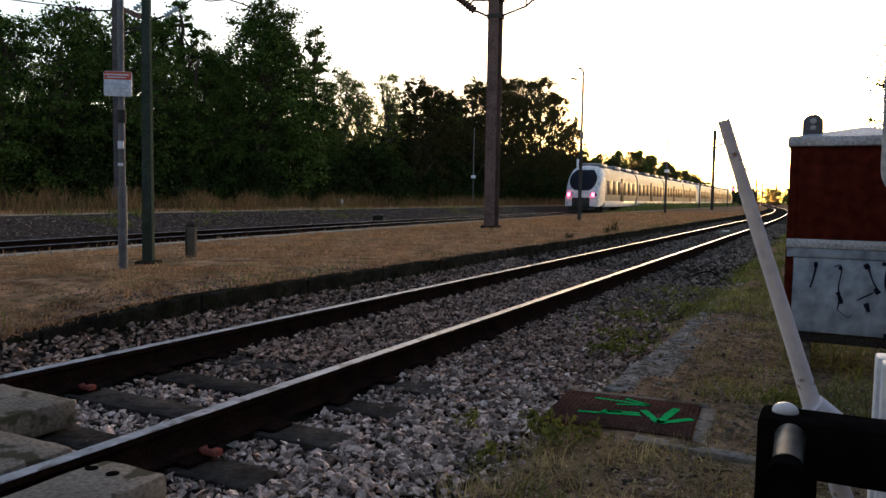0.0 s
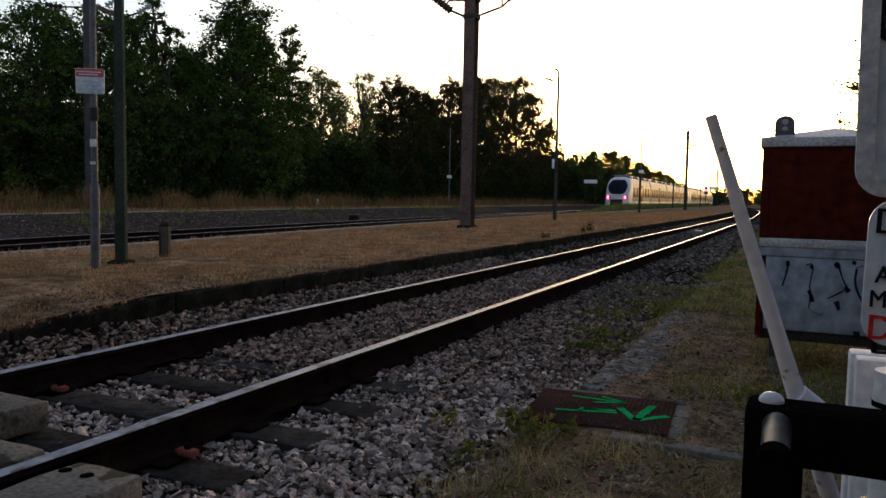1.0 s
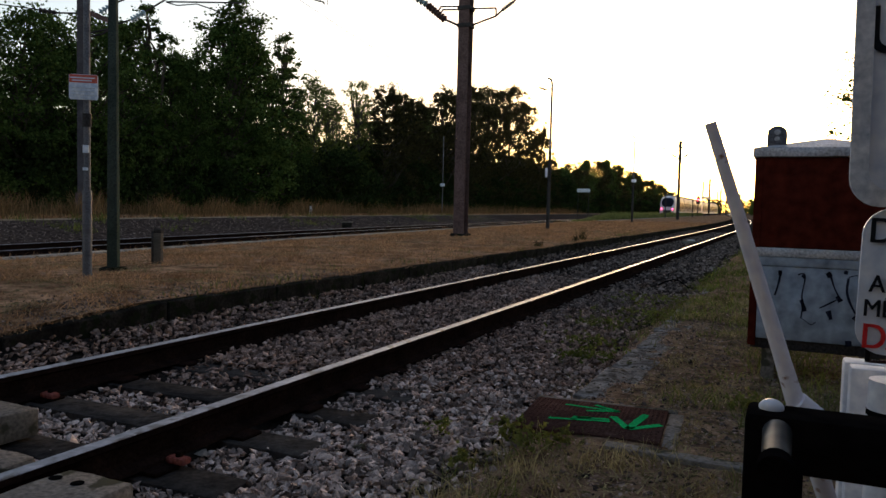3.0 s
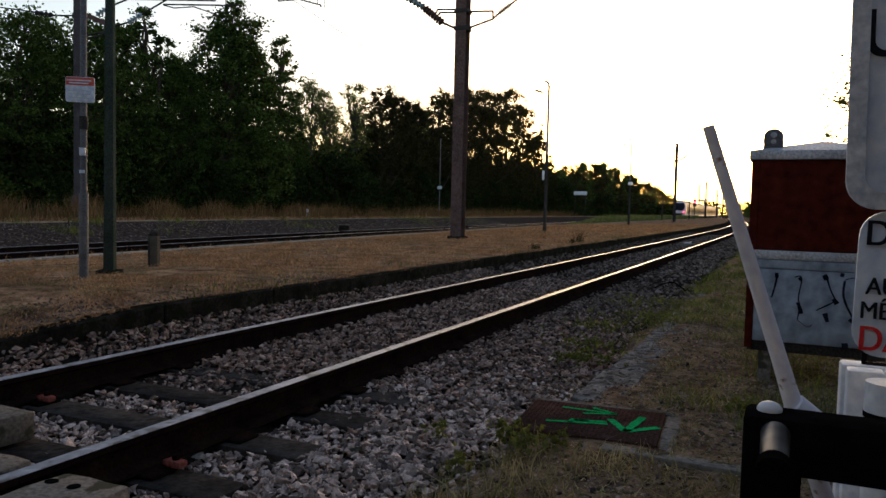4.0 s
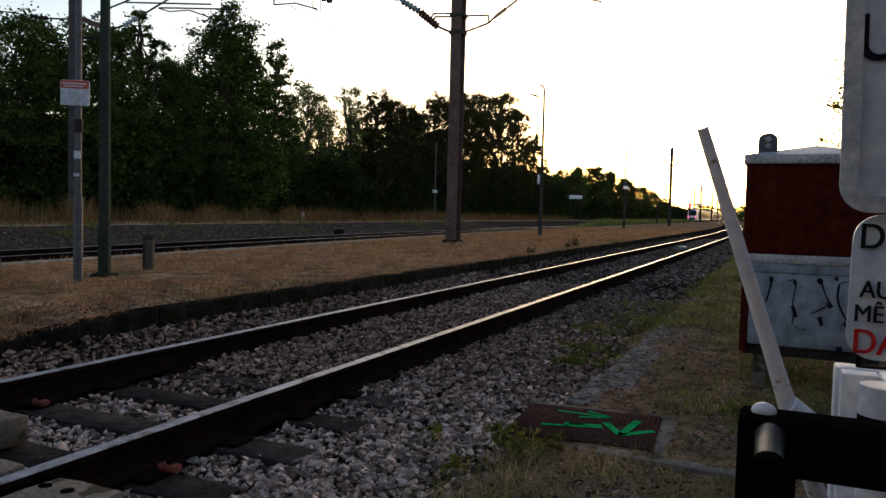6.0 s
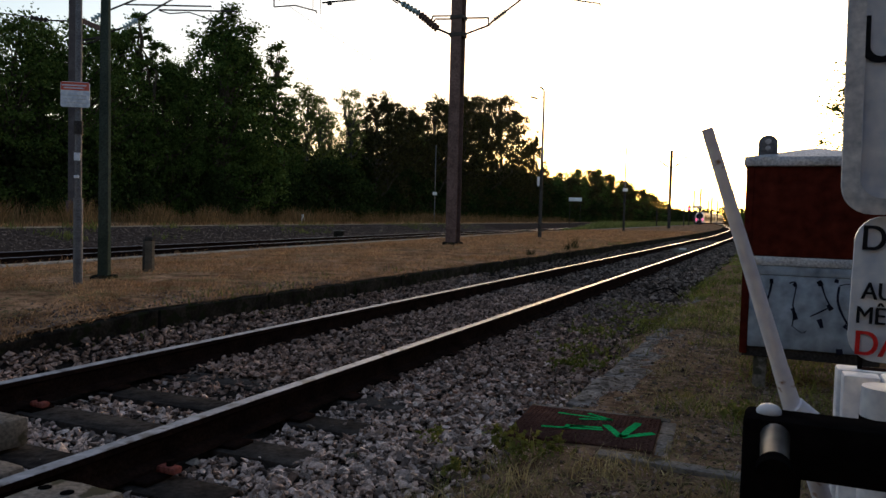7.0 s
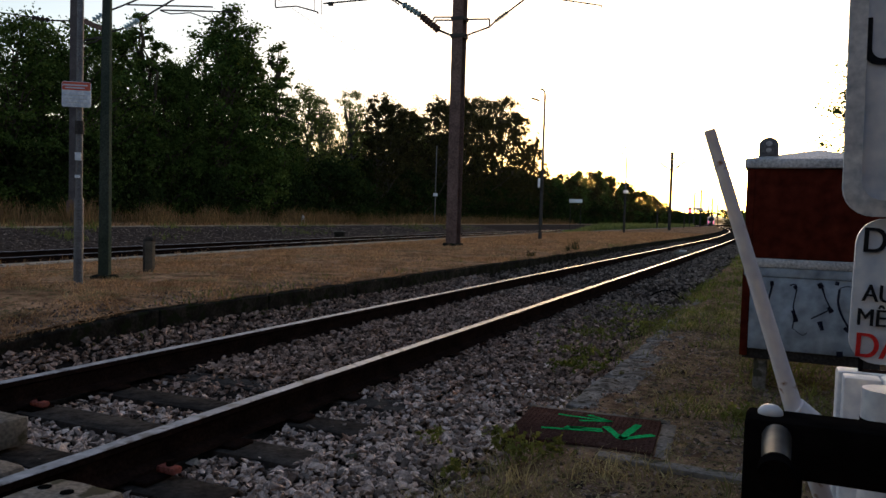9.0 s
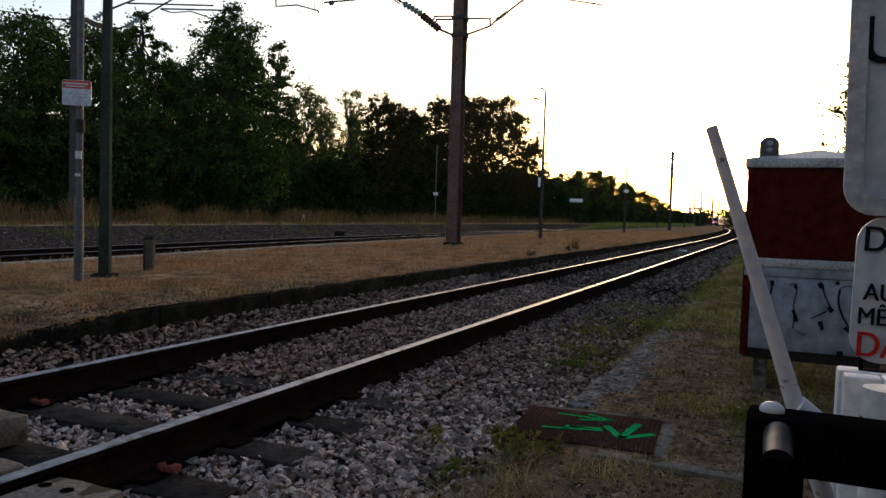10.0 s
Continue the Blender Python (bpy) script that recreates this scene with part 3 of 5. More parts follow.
# ---- red equipment cabinet ----
cab = thing("equipment_cabinet", "red and grey trackside steel cabinet with zinc roof and black scrawl", "cabinet", (3.67, 2.7, 0))
part("upper_body", box(-0.445, 0.445, 0, 0.62, 0.83, 1.47, 0.008), M_REDBOX, cab, "dark red painted steel upper body")
part("corner_post", box(-0.458, -0.405, -0.008, 0.04, 0.12, 1.468, 0.006), M_REDBOX, cab)
part("band", box(-0.455, 0.455, -0.018, 0.63, 0.765, 0.828, 0.006), M_ZINC, cab, "pale grey band")
part("rail_strip", box(-0.45, 0.45, -0.012, 0.62, 0.70, 0.763, 0.004), M_GREYP, cab)
door = part("lower_door", box(-0.405, 0.44, -0.006, 0.6, 0.175, 0.698, 0.008), M_GREYP, cab, "blue-grey door panel with black scrawl")
part("side_post", box(-0.458, -0.408, 0.05, 0.62, 0.12, 0.76, 0.006), M_REDBOX, cab)
part("plinth", box(-0.44, 0.44, 0.02, 0.6, 0.10, 0.172, 0.004), M_MASTD, cab)
for fx in (-0.36, 0.30):
    part("foot", box(fx, fx + 0.09, 0.04, 0.14, -0.16, 0.099, 0.008), M_CONC, cab)
    part("foot", box(fx, fx + 0.09, 0.48, 0.58, -0.16, 0.099, 0.008), M_CONC, cab)
part("eave", box(-0.475, 0.475, -0.03, 0.65, 1.472, 1.535, 0.006), M_ZINC, cab)
bm = bmesh.new()
vs = [bm.verts.new(c) for c in ((-0.47, -0.025, 1.537), (0.47, -0.025, 1.537), (0.47, 0.645, 1.537), (-0.47, 0.645, 1.537), (0.0, 0.31, 1.625))]
for q in ((0, 1, 4), (1, 2, 4), (2, 3, 4), (3, 0, 4), (3, 2, 1, 0)):
    bm.faces.new([vs[i] for i in q])
part("roof", bm, M_ZINC, cab, "low zinc pyramid roof")
bell = part("bell_housing", prism([(0.055, 0.0), (0.055, 0.135)] + [(0.055 * math.cos(radians(a)), 0.135 + 0.055 * math.sin(radians(a))) for a in range(10, 180, 10)] + [(-0.055, 0.135), (-0.055, 0.0)], -0.03, 0.05, 0.006), M_GALV, cab, "grey round-topped warning bell housing")
bell.location, bell.scale = (-0.325, 0.10, 1.508), (1.18, 1, 1)
for z in (0.145, 0.098):
    part("disc", tube((0, -0.042, z), (0, -0.028, z), 0.019 if z > 0.1 else 0.016, seg=16), M_ZINC, bell)


def scrawl(pts, w):
    v = [Vector((x, z)) for x, z in pts]
    v = [v[0]] + v + [v[-1]]
    fine = []
    for a, b, c, d in zip(v, v[1:], v[2:], v[3:]):
        for i in range(6):
            t = i / 6
            fine.append(0.5 * (2 * b + (c - a) * t + (2 * a - 5 * b + 4 * c - d) * t * t + (3 * b - a - 3 * c + d) * t ** 3))
    pts = [(q.x, q.y) for q in fine + [v[-1]]]
    bm = bmesh.new()
    prev = None
    for i, (x, z) in enumerate(pts):
        a = pts[min(i + 1, len(pts) - 1)]
        b = pts[max(i - 1, 0)]
        d = Vector((a[0] - b[0], 0, a[1] - b[1])).normalized()
        n = Vector((-d.z, 0, d.x)) * w * (0.6 + 0.7 * abs(noise.noise(Vector((x * 9, z * 9, 1)))))
        cur = (bm.verts.new(Vector((x, -0.009, z)) + n), bm.verts.new(Vector((x, -0.009, z)) - n))
        if prev:
            bm.faces.new((prev[0], prev[1], cur[1], cur[0]))
        prev = cur
    return bm


for pts, w in (([(-0.26, 0.665), (-0.262, 0.62), (-0.275, 0.55), (-0.29, 0.49)], 0.009), ([(-0.262, 0.67), (-0.26, 0.635)], 0.018), ([(-0.145, 0.645), (-0.11, 0.655), (-0.10, 0.62), (-0.115, 0.50), (-0.105, 0.44), (-0.115, 0.34)], 0.006), ([(-0.118, 0.645), (-0.10, 0.625)], 0.014),
               ([(-0.118, 0.47), (-0.10, 0.42), (-0.092, 0.39)], 0.018), ([(0.04, 0.67), (0.06, 0.645), (0.085, 0.57), (0.12, 0.50), (0.13, 0.475)], 0.007), ([(0.04, 0.672), (0.06, 0.64)], 0.017), ([(0.105, 0.51), (0.13, 0.475)], 0.022), ([(0.0, 0.42), (0.05, 0.45), (0.105, 0.485)], 0.006),
               ([(0.055, 0.405), (0.075, 0.345)], 0.019), ([(0.14, 0.68), (0.165, 0.675)], 0.016), ([(0.17, 0.64), (0.165, 0.54), (0.20, 0.44), (0.26, 0.34), (0.295, 0.28)], 0.008), ([(0.21, 0.375), (0.245, 0.345)], 0.016), ([(0.275, 0.295), (0.30, 0.27)], 0.012), ([(0.17, 0.185), (0.21, 0.19)], 0.022), ([(0.33, 0.665), (0.345, 0.655)], 0.012),
               ([(0.17, 0.645), (0.23, 0.66), (0.29, 0.62), (0.31, 0.52)], 0.004), ([(-0.11, 0.34), (-0.05, 0.30), (-0.02, 0.32)], 0.003)):
    part("scrawl", scrawl(pts, w), M_TAG, door, "black painted scrawl")

# ---- foreground: warning signs, machine post, gate ----
def lettering(text, x, z, size, material, parent, y=-0.0035):
    c = bpy.data.curves.new("lettering", "FONT")
    c.body, c.size, c.extrude = text, size, 0.0006
    tmp = bpy.data.objects.new("lettering", c)
    scene.collection.objects.link(tmp)
    me = bpy.data.meshes.new_from_object(tmp.evaluated_get(bpy.context.evaluated_depsgraph_get()))
    bpy.data.objects.remove(tmp)
    me.materials.clear()
    me.materials.append(material)
    me.transform(Matrix.Diagonal((0.86, 1, 1, 1)))
    bold = bmesh.new()
    for k in (-1, 0, 1):
        me.transform(Matrix.Translation((k * size * 0.016, 0, 0.0004 * k)))
        bold.from_mesh(me)
        me.transform(Matrix.Translation((-k * size * 0.016, 0, -0.0004 * k)))
    bold.to_mesh(me)
    bold.free()
    ob = new("lettering", me)
    ob.parent = parent
    ob.matrix_basis = pose(x, y, z, 90, 0, 0)
    return ob


def sign_panel(name, w, h, label, rim):
    s = thing(name, label, "sign")
    part("board", prism(rounded(0, w, 0, h, 0.045), 0, 0.012, 0.002), M_SIGN, s)
    if rim:
        o, i = rounded(-0.004, w + 0.004, -0.004, h + 0.004, 0.05), rounded(rim, w - rim, rim, h - rim, 0.035)
        bm = bmesh.new()
        n = len(o)
        ring = [[bm.verts.new((x, y, z)) for x, z in pts] for pts, y in ((o, 0.014), (o, -0.006), (i, -0.010), (i, -0.001))]
        for a, b in zip(ring[:-1], ring[1:]):
            for k in range(n):
                bm.faces.new((a[k], a[(k + 1) % n], b[(k + 1) % n], b[k]))
        part("rim", bm, M_FRAME, s, "raised pale grey rim")
    return s


upper = sign_panel("warning_sign", 0.62, 0.66, "white enamel warning sign with rounded grey rim and black capitals", 0.024)
upper.matrix_basis = pose(3.540, -1.695, 1.092, 0, -0.6, 0)
lettering("UN", 0.014, 0.258, 0.118, M_INK, upper)
lower = sign_panel("notice_sign", 0.46, 0.256, "white enamel notice with black and red capitals below the warning sign", 0)
lower.matrix_basis = pose(3.557, -1.685, 0.831, 0, 1.2, 0)
for txt, x, z, s, m in (("DE", 0.009, 0.196, 0.063, M_INK), ("AU", 0.016, 0.110, 0.043, M_INK), ("MÊ", 0.009, 0.067, 0.043, M_INK), ("DA", 0.009, 0.011, 0.062, M_REDINK)):
    lettering(txt, x, z, s, m, lower)
mount = thing("sign_post", "grey steel post holding the two signs", "post", (3.86, -1.64, -0.14))
part("shaft", tube((0, 0, 0), (0, 0, 2.1), 0.03, seg=14), M_GALV, mount)
for z in (1.05, 1.7):
    part("clamp", box(-0.05, 0.05, -0.045, 0.035, z, z + 0.03, 0.004), M_GALV, mount)

mach = thing("barrier_machine", "white painted barrier drive post with round cap", "barrier post", (3.633, -1.58, -0.17))
part("back_plate", box(-0.075, 0.14, 0.10, 0.16, 0.0, 0.948, 0.006), M_WHITE, mach)
part("front_plate", box(-0.067, -0.002, 0.045, 0.098, 0.0, 0.946, 0.005), M_WHITE, mach)
part("side_plate", box(0.0, 0.14, -0.055, 0.098, 0.0, 0.948, 0.006), M_WHITE, mach)
part("rust_patch", box(-0.03, 0.02, 0.112, 0.140, 0.9482, 0.9502, 0.0), M_RAIL, mach, "dirty rust patch")
part("cap", tube((-0.012, -0.135, 0.912), (-0.012, -0.135, 0.963), 0.042, 0.0405, seg=28), M_WHITE, mach)
part("groove", tube((-0.012, -0.135, 0.902), (-0.012, -0.135, 0.912), 0.0425, seg=28), M_BLACK, mach, "dark groove under the cap")
part("drum", tube((-0.012, -0.135, 0.0), (-0.012, -0.135, 0.902), 0.04, seg=28), M_WHITE, mach)
bm = tube((-0.033, 0.12, 0.946), (-0.033, 0.12, 1.03), 0.0045, seg=12)
bmesh.ops.create_uvsphere(bm, u_segments=12, v_segments=8, radius=0.0075, matrix=Matrix.Translation((-0.033, 0.12, 1.03)))
part("locking_pin", bm, M_BLACK, mach, "thin black pin with a round head")
part("bolt", tube((-0.045, -0.06, 0.70), (-0.045, -0.05, 0.70), 0.012, seg=6), M_CHROME, mach)

gate = thing("gate_frame", "black square-tube gate with a steel bolt and thin white rod", "gate")
part("top_bar", box(3.4215, 4.4, -2.65, -2.612, 0.8985, 0.937, 0.003), M_BLACK, gate)
part("upright", box(3.4205, 3.458, -2.651, -2.611, -0.14, 0.9355, 0.003), M_BLACK, gate)
part("bolt", tube((3.441, -2.70, 0.920), (3.441, -2.65, 0.926), 0.0085, 0.0095, seg=18), M_CHROME, gate, "worn steel bolt")
part("bolt_head", tube((3.441, -2.712, 0.9185), (3.441, -2.70, 0.920), 0.0105, seg=18), M_BLACK, gate)
bm = bmesh.new()
bmesh.ops.create_uvsphere(bm, u_segments=16, v_segments=10, radius=0.008, matrix=Matrix.Translation((3.4365, -2.630, 0.938)) @ Matrix.Diagonal((1.05, 1, 0.75, 1)))
part("knob", bm, M_WHITE, gate, "round white knob")
bm = bmesh.new()
bm_tube(bm, (3.385, -2.60, 1.139), (3.4425, -2.58, 0.962), 0.0043, 0.0060, 14)
bm_tube(bm, (3.4425, -2.58, 0.962), (3.4545, -2.575, 0.925), 0.0060, 0.0070, 14)
bm_tube(bm, (3.4545, -2.575, 0.925), (3.498, -2.56, 0.80), 0.0070, 0.0072, 14)
part("rod", bm, M_ROD, gate, "thin chipped white rod")
part("rod_socket", tube((3.452, -2.577, 0.931), (3.466, -2.572, 0.918), 0.010, 0.011, seg=14), M_ROD, gate)


# ---- masts, poles and wires ----
def h_beam(h, b, t=0.018, w=None):
    """An upright H-section column."""
    w = w or b
    p, q = b / 2, w / 2
    outline = [(-p, -q), (p, -q), (p, t - q), (t / 2, t - q), (t / 2, q - t), (p, q - t), (p, q), (-p, q), (-p, q - t), (-t / 2, q - t), (-t / 2, t - q), (-p, t - q)]
    bm = bmesh.new()
    f = bm.faces.new([bm.verts.new((x, y, 0)) for x, y in outline])
    r = bmesh.ops.extrude_face_region(bm, geom=[f])
    bmesh.ops.translate(bm, verts=[v for v in r["geom"] if isinstance(v, bmesh.types.BMVert)], vec=(0, 0, h))
    bmesh.ops.recalc_face_normals(bm, faces=bm.faces)
    return bm


def insulator(a, b, r, n):
    """A string of glass discs on a rod."""
    bm = bmesh.new()
    a, b = Vector(a), Vector(b)
    bm_tube(bm, a, b, r * 0.3, seg=8)
    for i in range(n):
        c = a + (b - a) * (i + 0.5) / n
        d = (b - a).normalized() * (b - a).length / n * 0.3
        bm_tube(bm, c - d, c + d, r, r * 0.55, 12)
    return bm


def bar(root, name, pts, r, material=None, label=""):
    """A bent bar through points (s, z) in the mast's own plane."""
    bm = bmesh.new()
    for (a, za), (b, zb) in zip(pts[:-1], pts[1:]):
        bm_tube(bm, (a, 0, za), (b, 0, zb), r, seg=8)
    return part(name, bm, material or M_MASTD, root, label)


def string(root, a, b, r, n, material=None, label="ribbed glass insulator"):
    return part("insulator", insulator((a[0], 0, a[1]), (b[0], 0, b[1]), r, n), material or M_GLASSI, root, label)


mast = thing("catenary_mast", "dark brown steel H-section mast with insulated bracket arms", "mast", (-6.05, 19.1, 0.1))
part("column", h_beam(10.2, 0.36), M_MAST, mast)
part("base", box(-0.26, 0.26, -0.26, 0.26, 0, 0.09, 0.02), M_CONCD, mast)
Z = 6.62
# bracket over the near track
bar(mast, "tie", [(0.17, Z + 0.51), (1.00, Z + 0.46), (1.01, Z + 0.22)], 0.028)
bar(mast, "strut", [(0.17, Z - 0.01), (1.01, Z + 0.22), (1.20, Z + 0.38)], 0.032)
string(mast, (1.20, Z + 0.38), (1.58, Z + 0.62), 0.085, 6, M_MASTD, "ribbed dark brown insulator")
bar(mast, "strut", [(1.58, Z + 0.62), (2.12, Z + 0.97)], 0.030)
bar(mast, "arm", [(2.12, Z + 0.97), (3.30, Z + 0.88)], 0.026)
bar(mast, "steady_arm", [(3.21, Z + 0.87), (4.46, Z + 0.59), (4.47, Z + 0.52)], 0.022)
bar(mast, "dropper", [(3.65, Z + 0.78), (3.65, Z + 1.34)], 0.012)
# bracket over the far track
bar(mast, "strut", [(-0.17, Z - 0.01), (-0.73, Z + 0.25)], 0.036)
bar(mast, "tie", [(-0.17, Z + 0.51), (-0.81, Z + 0.56), (-0.85, Z + 0.48)], 0.028)
bar(mast, "tie", [(-0.17, Z + 0.61), (-0.89, Z + 0.66), (-0.93, Z + 0.55)], 0.026)
string(mast, (-0.73, Z + 0.25), (-1.37, Z + 0.76), 0.13, 7, M_MAST, "stout ribbed brown insulator")
string(mast, (-1.39, Z + 0.78), (-2.05, Z + 1.18), 0.115, 5)
bar(mast, "strut", [(-2.05, Z + 1.18), (-2.82, Z + 1.66)], 0.036)
bar(mast, "tie", [(-2.17, Z + 1.17), (-2.71, Z + 1.52)], 0.022)
bar(mast, "arm", [(-2.39, Z + 1.43), (-5.07, Z + 1.44)], 0.030)
part("arm_clamp", box(-4.85, -4.7, -0.05, 0.05, Z + 1.34, Z + 1.47, 0.01), M_MASTD, mast)
bar(mast, "steady_arm", [(-7.08, Z + 1.82), (-7.06, Z + 1.47), (-6.18, Z + 1.45), (-5.30, Z + 1.18), (-5.28, Z + 1.11)], 0.024)
bar(mast, "dropper", [(-5.44, Z + 1.23), (-5.46, Z + 2.16)], 0.012)
bar(mast, "dropper", [(-5.14, Z + 1.06), (-5.16, Z + 2.14)], 0.010)
part("clamp", box(-0.22, 0.22, -0.2, 0.2, Z - 0.08, Z + 0.05, 0.01), M_MASTD, mast)
part("clamp", box(-0.22, 0.22, -0.2, 0.2, Z + 0.46, Z + 0.58, 0.01), M_MASTD, mast)

mast_b = thing("catenary_mast", "dark steel mast beyond the far track with bracket arms", "mast", (-20.4, 17.0, 0.1), 28)
part("column", h_beam(11, 0.3), M_MASTB, mast_b)
Z = 6.92
bar(mast_b, "strut", [(0.12, Z), (1.2, Z + 0.28)], 0.04)
bar(mast_b, "strut", [(0.12, Z - 0.12), (0.7, Z + 0.02), (1.2, Z + 0.36)], 0.035)
part("bracket_plate", prism([(0.2, Z + 0.70), (0.26, Z + 0.86), (1.22, Z + 0.48), (1.2, Z + 0.30)], -0.06, 0.06, 0.01), M_MAST, mast_b, "brown bracket plate")
string(mast_b, (0.62, Z + 0.80), (1.2, Z + 1.17), 0.13, 5)
bar(mast_b, "strut", [(1.2, Z + 1.17), (2.3, Z + 1.68)], 0.035)
bar(mast_b, "tie", [(1.2, Z + 0.38), (1.75, Z + 0.58)], 0.035)
string(mast_b, (1.75, Z + 0.58), (2.25, Z + 0.89), 0.13, 5)
bar(mast_b, "strut", [(2.25, Z + 0.89), (3.5, Z + 1.70)], 0.035)
bar(mast_b, "arm", [(1.8, Z + 1.42), (4.9, Z + 1.49)], 0.03)
bar(mast_b, "arm", [(3.0, Z + 1.28), (5.85, Z + 1.35)], 0.03)
bar(mast_b, "steady_arm", [(3.0, Z + 1.26), (3.4, Z + 1.16), (4.1, Z + 1.24), (4.9, Z + 1.0), (4.92, Z + 0.92)], 0.022)
bar(mast_b, "bracket", [(-0.9, Z + 0.72), (-0.12, Z + 0.74)], 0.03)
string(mast_b, (-1.55, Z + 0.80), (-0.9, Z + 0.72), 0.10, 4, M_MASTD, "dark end insulator")
part("switch_box", box(-0.2, 0.18, -0.24, -0.155, 0.55, 1.1, 0.02), M_MAST, mast_b, "rusty brown box on the mast foot")


def far_mast(x, y, h=8.4, arm=1, b=0.36, group="distant masts"):
    m = thing("catenary_mast", "thin dark steel mast with a bracket arm", "mast", (x, y, 0.1), group=group)
    part("column", h_beam(h, b), M_MASTD, m)
    for s in ((arm,) if arm else (-1, 1)):
        part("strut", tube((s * 0.1, 0, h - 2.0), (s * 1.5, 0, h - 1.0), 0.06, seg=6), M_MASTD, m)
        part("arm", tube((s * 0.1, 0, h - 0.75), (s * 2.5, 0, h - 0.85), 0.06, seg=6), M_MASTD, m)
        part("insulator", insulator((s * 0.4, 0, h - 1.83), (s * 0.9, 0, h - 1.53), 0.1, 4), M_GLASSI, m)
    return m


far_mast(-7.8, 85, 8.75, 0, 0.30)
for x, y, h, a in ((-14.9, 200, 9.4, -1), (-20.4, 240, 10.0, 1), (-17.6, 270, 9.6, -1), (-19.8, 300, 10.0, 1), (-20.6, 340, 10.4, -1), (-23.5, 330, 9.6, 1), (-17.0, 370, 10, -1), (-25.0, 400, 10.5, 1), (-20.0, 430, 10.5, -1), (-27.0, 470, 11, 1), (-14.0, 460, 11, -1), (-9.0, 400, 10, -1)):
    far_mast(x, y, h, a, 0.30 if y < 150 else 0.42)


def street_lamp(x, y, h, reach, label, fork=False):
    p = thing("platform_lamp", label, "lamp post", (x, y, 0.12))
    part("lower_shaft", tube((0, 0, 0), (0, 0, h * 0.52), 0.085, 0.07, 12), M_MASTD, p)
    part("upper_shaft", tube((0, 0, h * 0.52), (0, 0, h - 0.25), 0.058, 0.045, 10), M_GALV, p)
    bm = bmesh.new()
    pts = [(0, 0, h - 0.25), (-0.03, 0, h - 0.1), (-0.12 * reach, 0, h - 0.01), (-0.22 * reach, 0, h)]
    for a, b in zip(pts[:-1], pts[1:]):
        bm_tube(bm, a, b, 0.04, seg=8)
    part("bent_arm", bm, M_GALV, p)
    part("lamp_head", prism([(-0.3 * reach - 0.32, h - 0.42), (-0.3 * reach, h - 0.52), (-0.25 * reach + 0.03, h - 0.5), (-0.3 * reach - 0.05, h - 0.42), (-0.3 * reach - 0.3, h - 0.36)], -0.08, 0.08, 0.01), M_MASTD, p)
    part("wire_arm", tube((-0.25 * reach, 0, h - 0.48), (-0.02, 0, h - 0.44), 0.012, seg=6), M_MASTD, p)
    return p


lamp_a = street_lamp(-6.27, 29.5, 6.65, 1.0, "slim grey platform lamp post with a bent top")
part("notice", box(-0.16, -0.06, -0.1, -0.08, 2.3, 2.7, 0.004), M_WHITE, lamp_a)
lamp_b = street_lamp(-6.9, 52.9, 6.3, 1.0, "slim grey platform lamp post with a bent top")
part("loudspeaker", box(-0.1, 0.2, -0.2, 0.0, 2.95, 3.15, 0.02), M_WHITE, lamp_b, "small white loudspeaker")
street_lamp(-12.1, 105.7, 8.0, 2.2, "tall thin lamp post beside the far track")
street_lamp(-10.6, 125, 7.5, 1.5, "tall thin lamp post beside the far track")

pole = thing("signal_pole", "grey tubular pole with a red and white plate", "pole", (-3.93, 3.10, 0.12))
part("sleeve", tube((0, 0, 0), (0, 0, 1.02), 0.052, seg=16), M_GALV, pole)
part("shaft", tube((0, 0, 1.02), (0, 0, 5.2), 0.038, 0.034, 16), M_GALV, pole)
plate = part("plate", prism(rounded(-0.175, 0.135, 2.05, 2.335, 0.025), -0.066, -0.056, 0.002), M_SIGN, pole, "white plate with a red top band")
part("red_band", box(-0.169, 0.129, -0.069, -0.066, 2.24, 2.33, 0.0), mat("faded_red_band", (0.55, 0.10, 0.07), (0.66, 0.16, 0.11), 8, 0.5, bump=0), plate)
for z, a, b in ((2.295, -0.16, 0.10), (2.265, -0.14, 0.07)):
    part("text_bar", box(a, b, -0.0705, -0.0692, z - 0.007, z + 0.007), M_SIGN, plate)
for z in (2.18, 2.14, 2.10):
    part("text_bar", box(-0.16, 0.10, -0.0685, -0.0662, z - 0.005, z + 0.005), M_FRAME, plate)
part("bracket", box(-0.05, 0.05, -0.056, 0.04, 2.17, 2.20, 0.003), M_GALV, pole)
part("sticker", box(-0.035, 0.03, -0.052, -0.036, 1.45, 1.54, 0.001), M_SIGN, pole, "small pale sticker")
part("sticker", box(-0.035, 0.02, -0.052, -0.036, 1.25, 1.285, 0.001), M_SIGN, pole, "small pale sticker")
part("band", tube((0, 0, 1.75), (0, 0, 1.9), 0.05, seg=14), M_MASTD, pole, "dark band round the pole")
pole.rotation_euler = (0, 0, radians(35))

post = thing("timber_post", "tall tapered dark green post on the platform", "post", (-4.4, 3.9, 0.12), 30)
bm = bmesh.new()
bm_box(bm, -0.066, 0.066, -0.066, 0.066, 0, 5.4, 0.012)
for v in bm.verts:
    k = 1 - 0.42 * v.co.z / 5.4
    v.co.x, v.co.y = v.co.x * k, v.co.y * k
part("shaft", bm, M_POST, post)
part("footing", box(-0.14, 0.14, -0.13, 0.13, -0.02, 0.06, 0.02), M_CONCD, post)

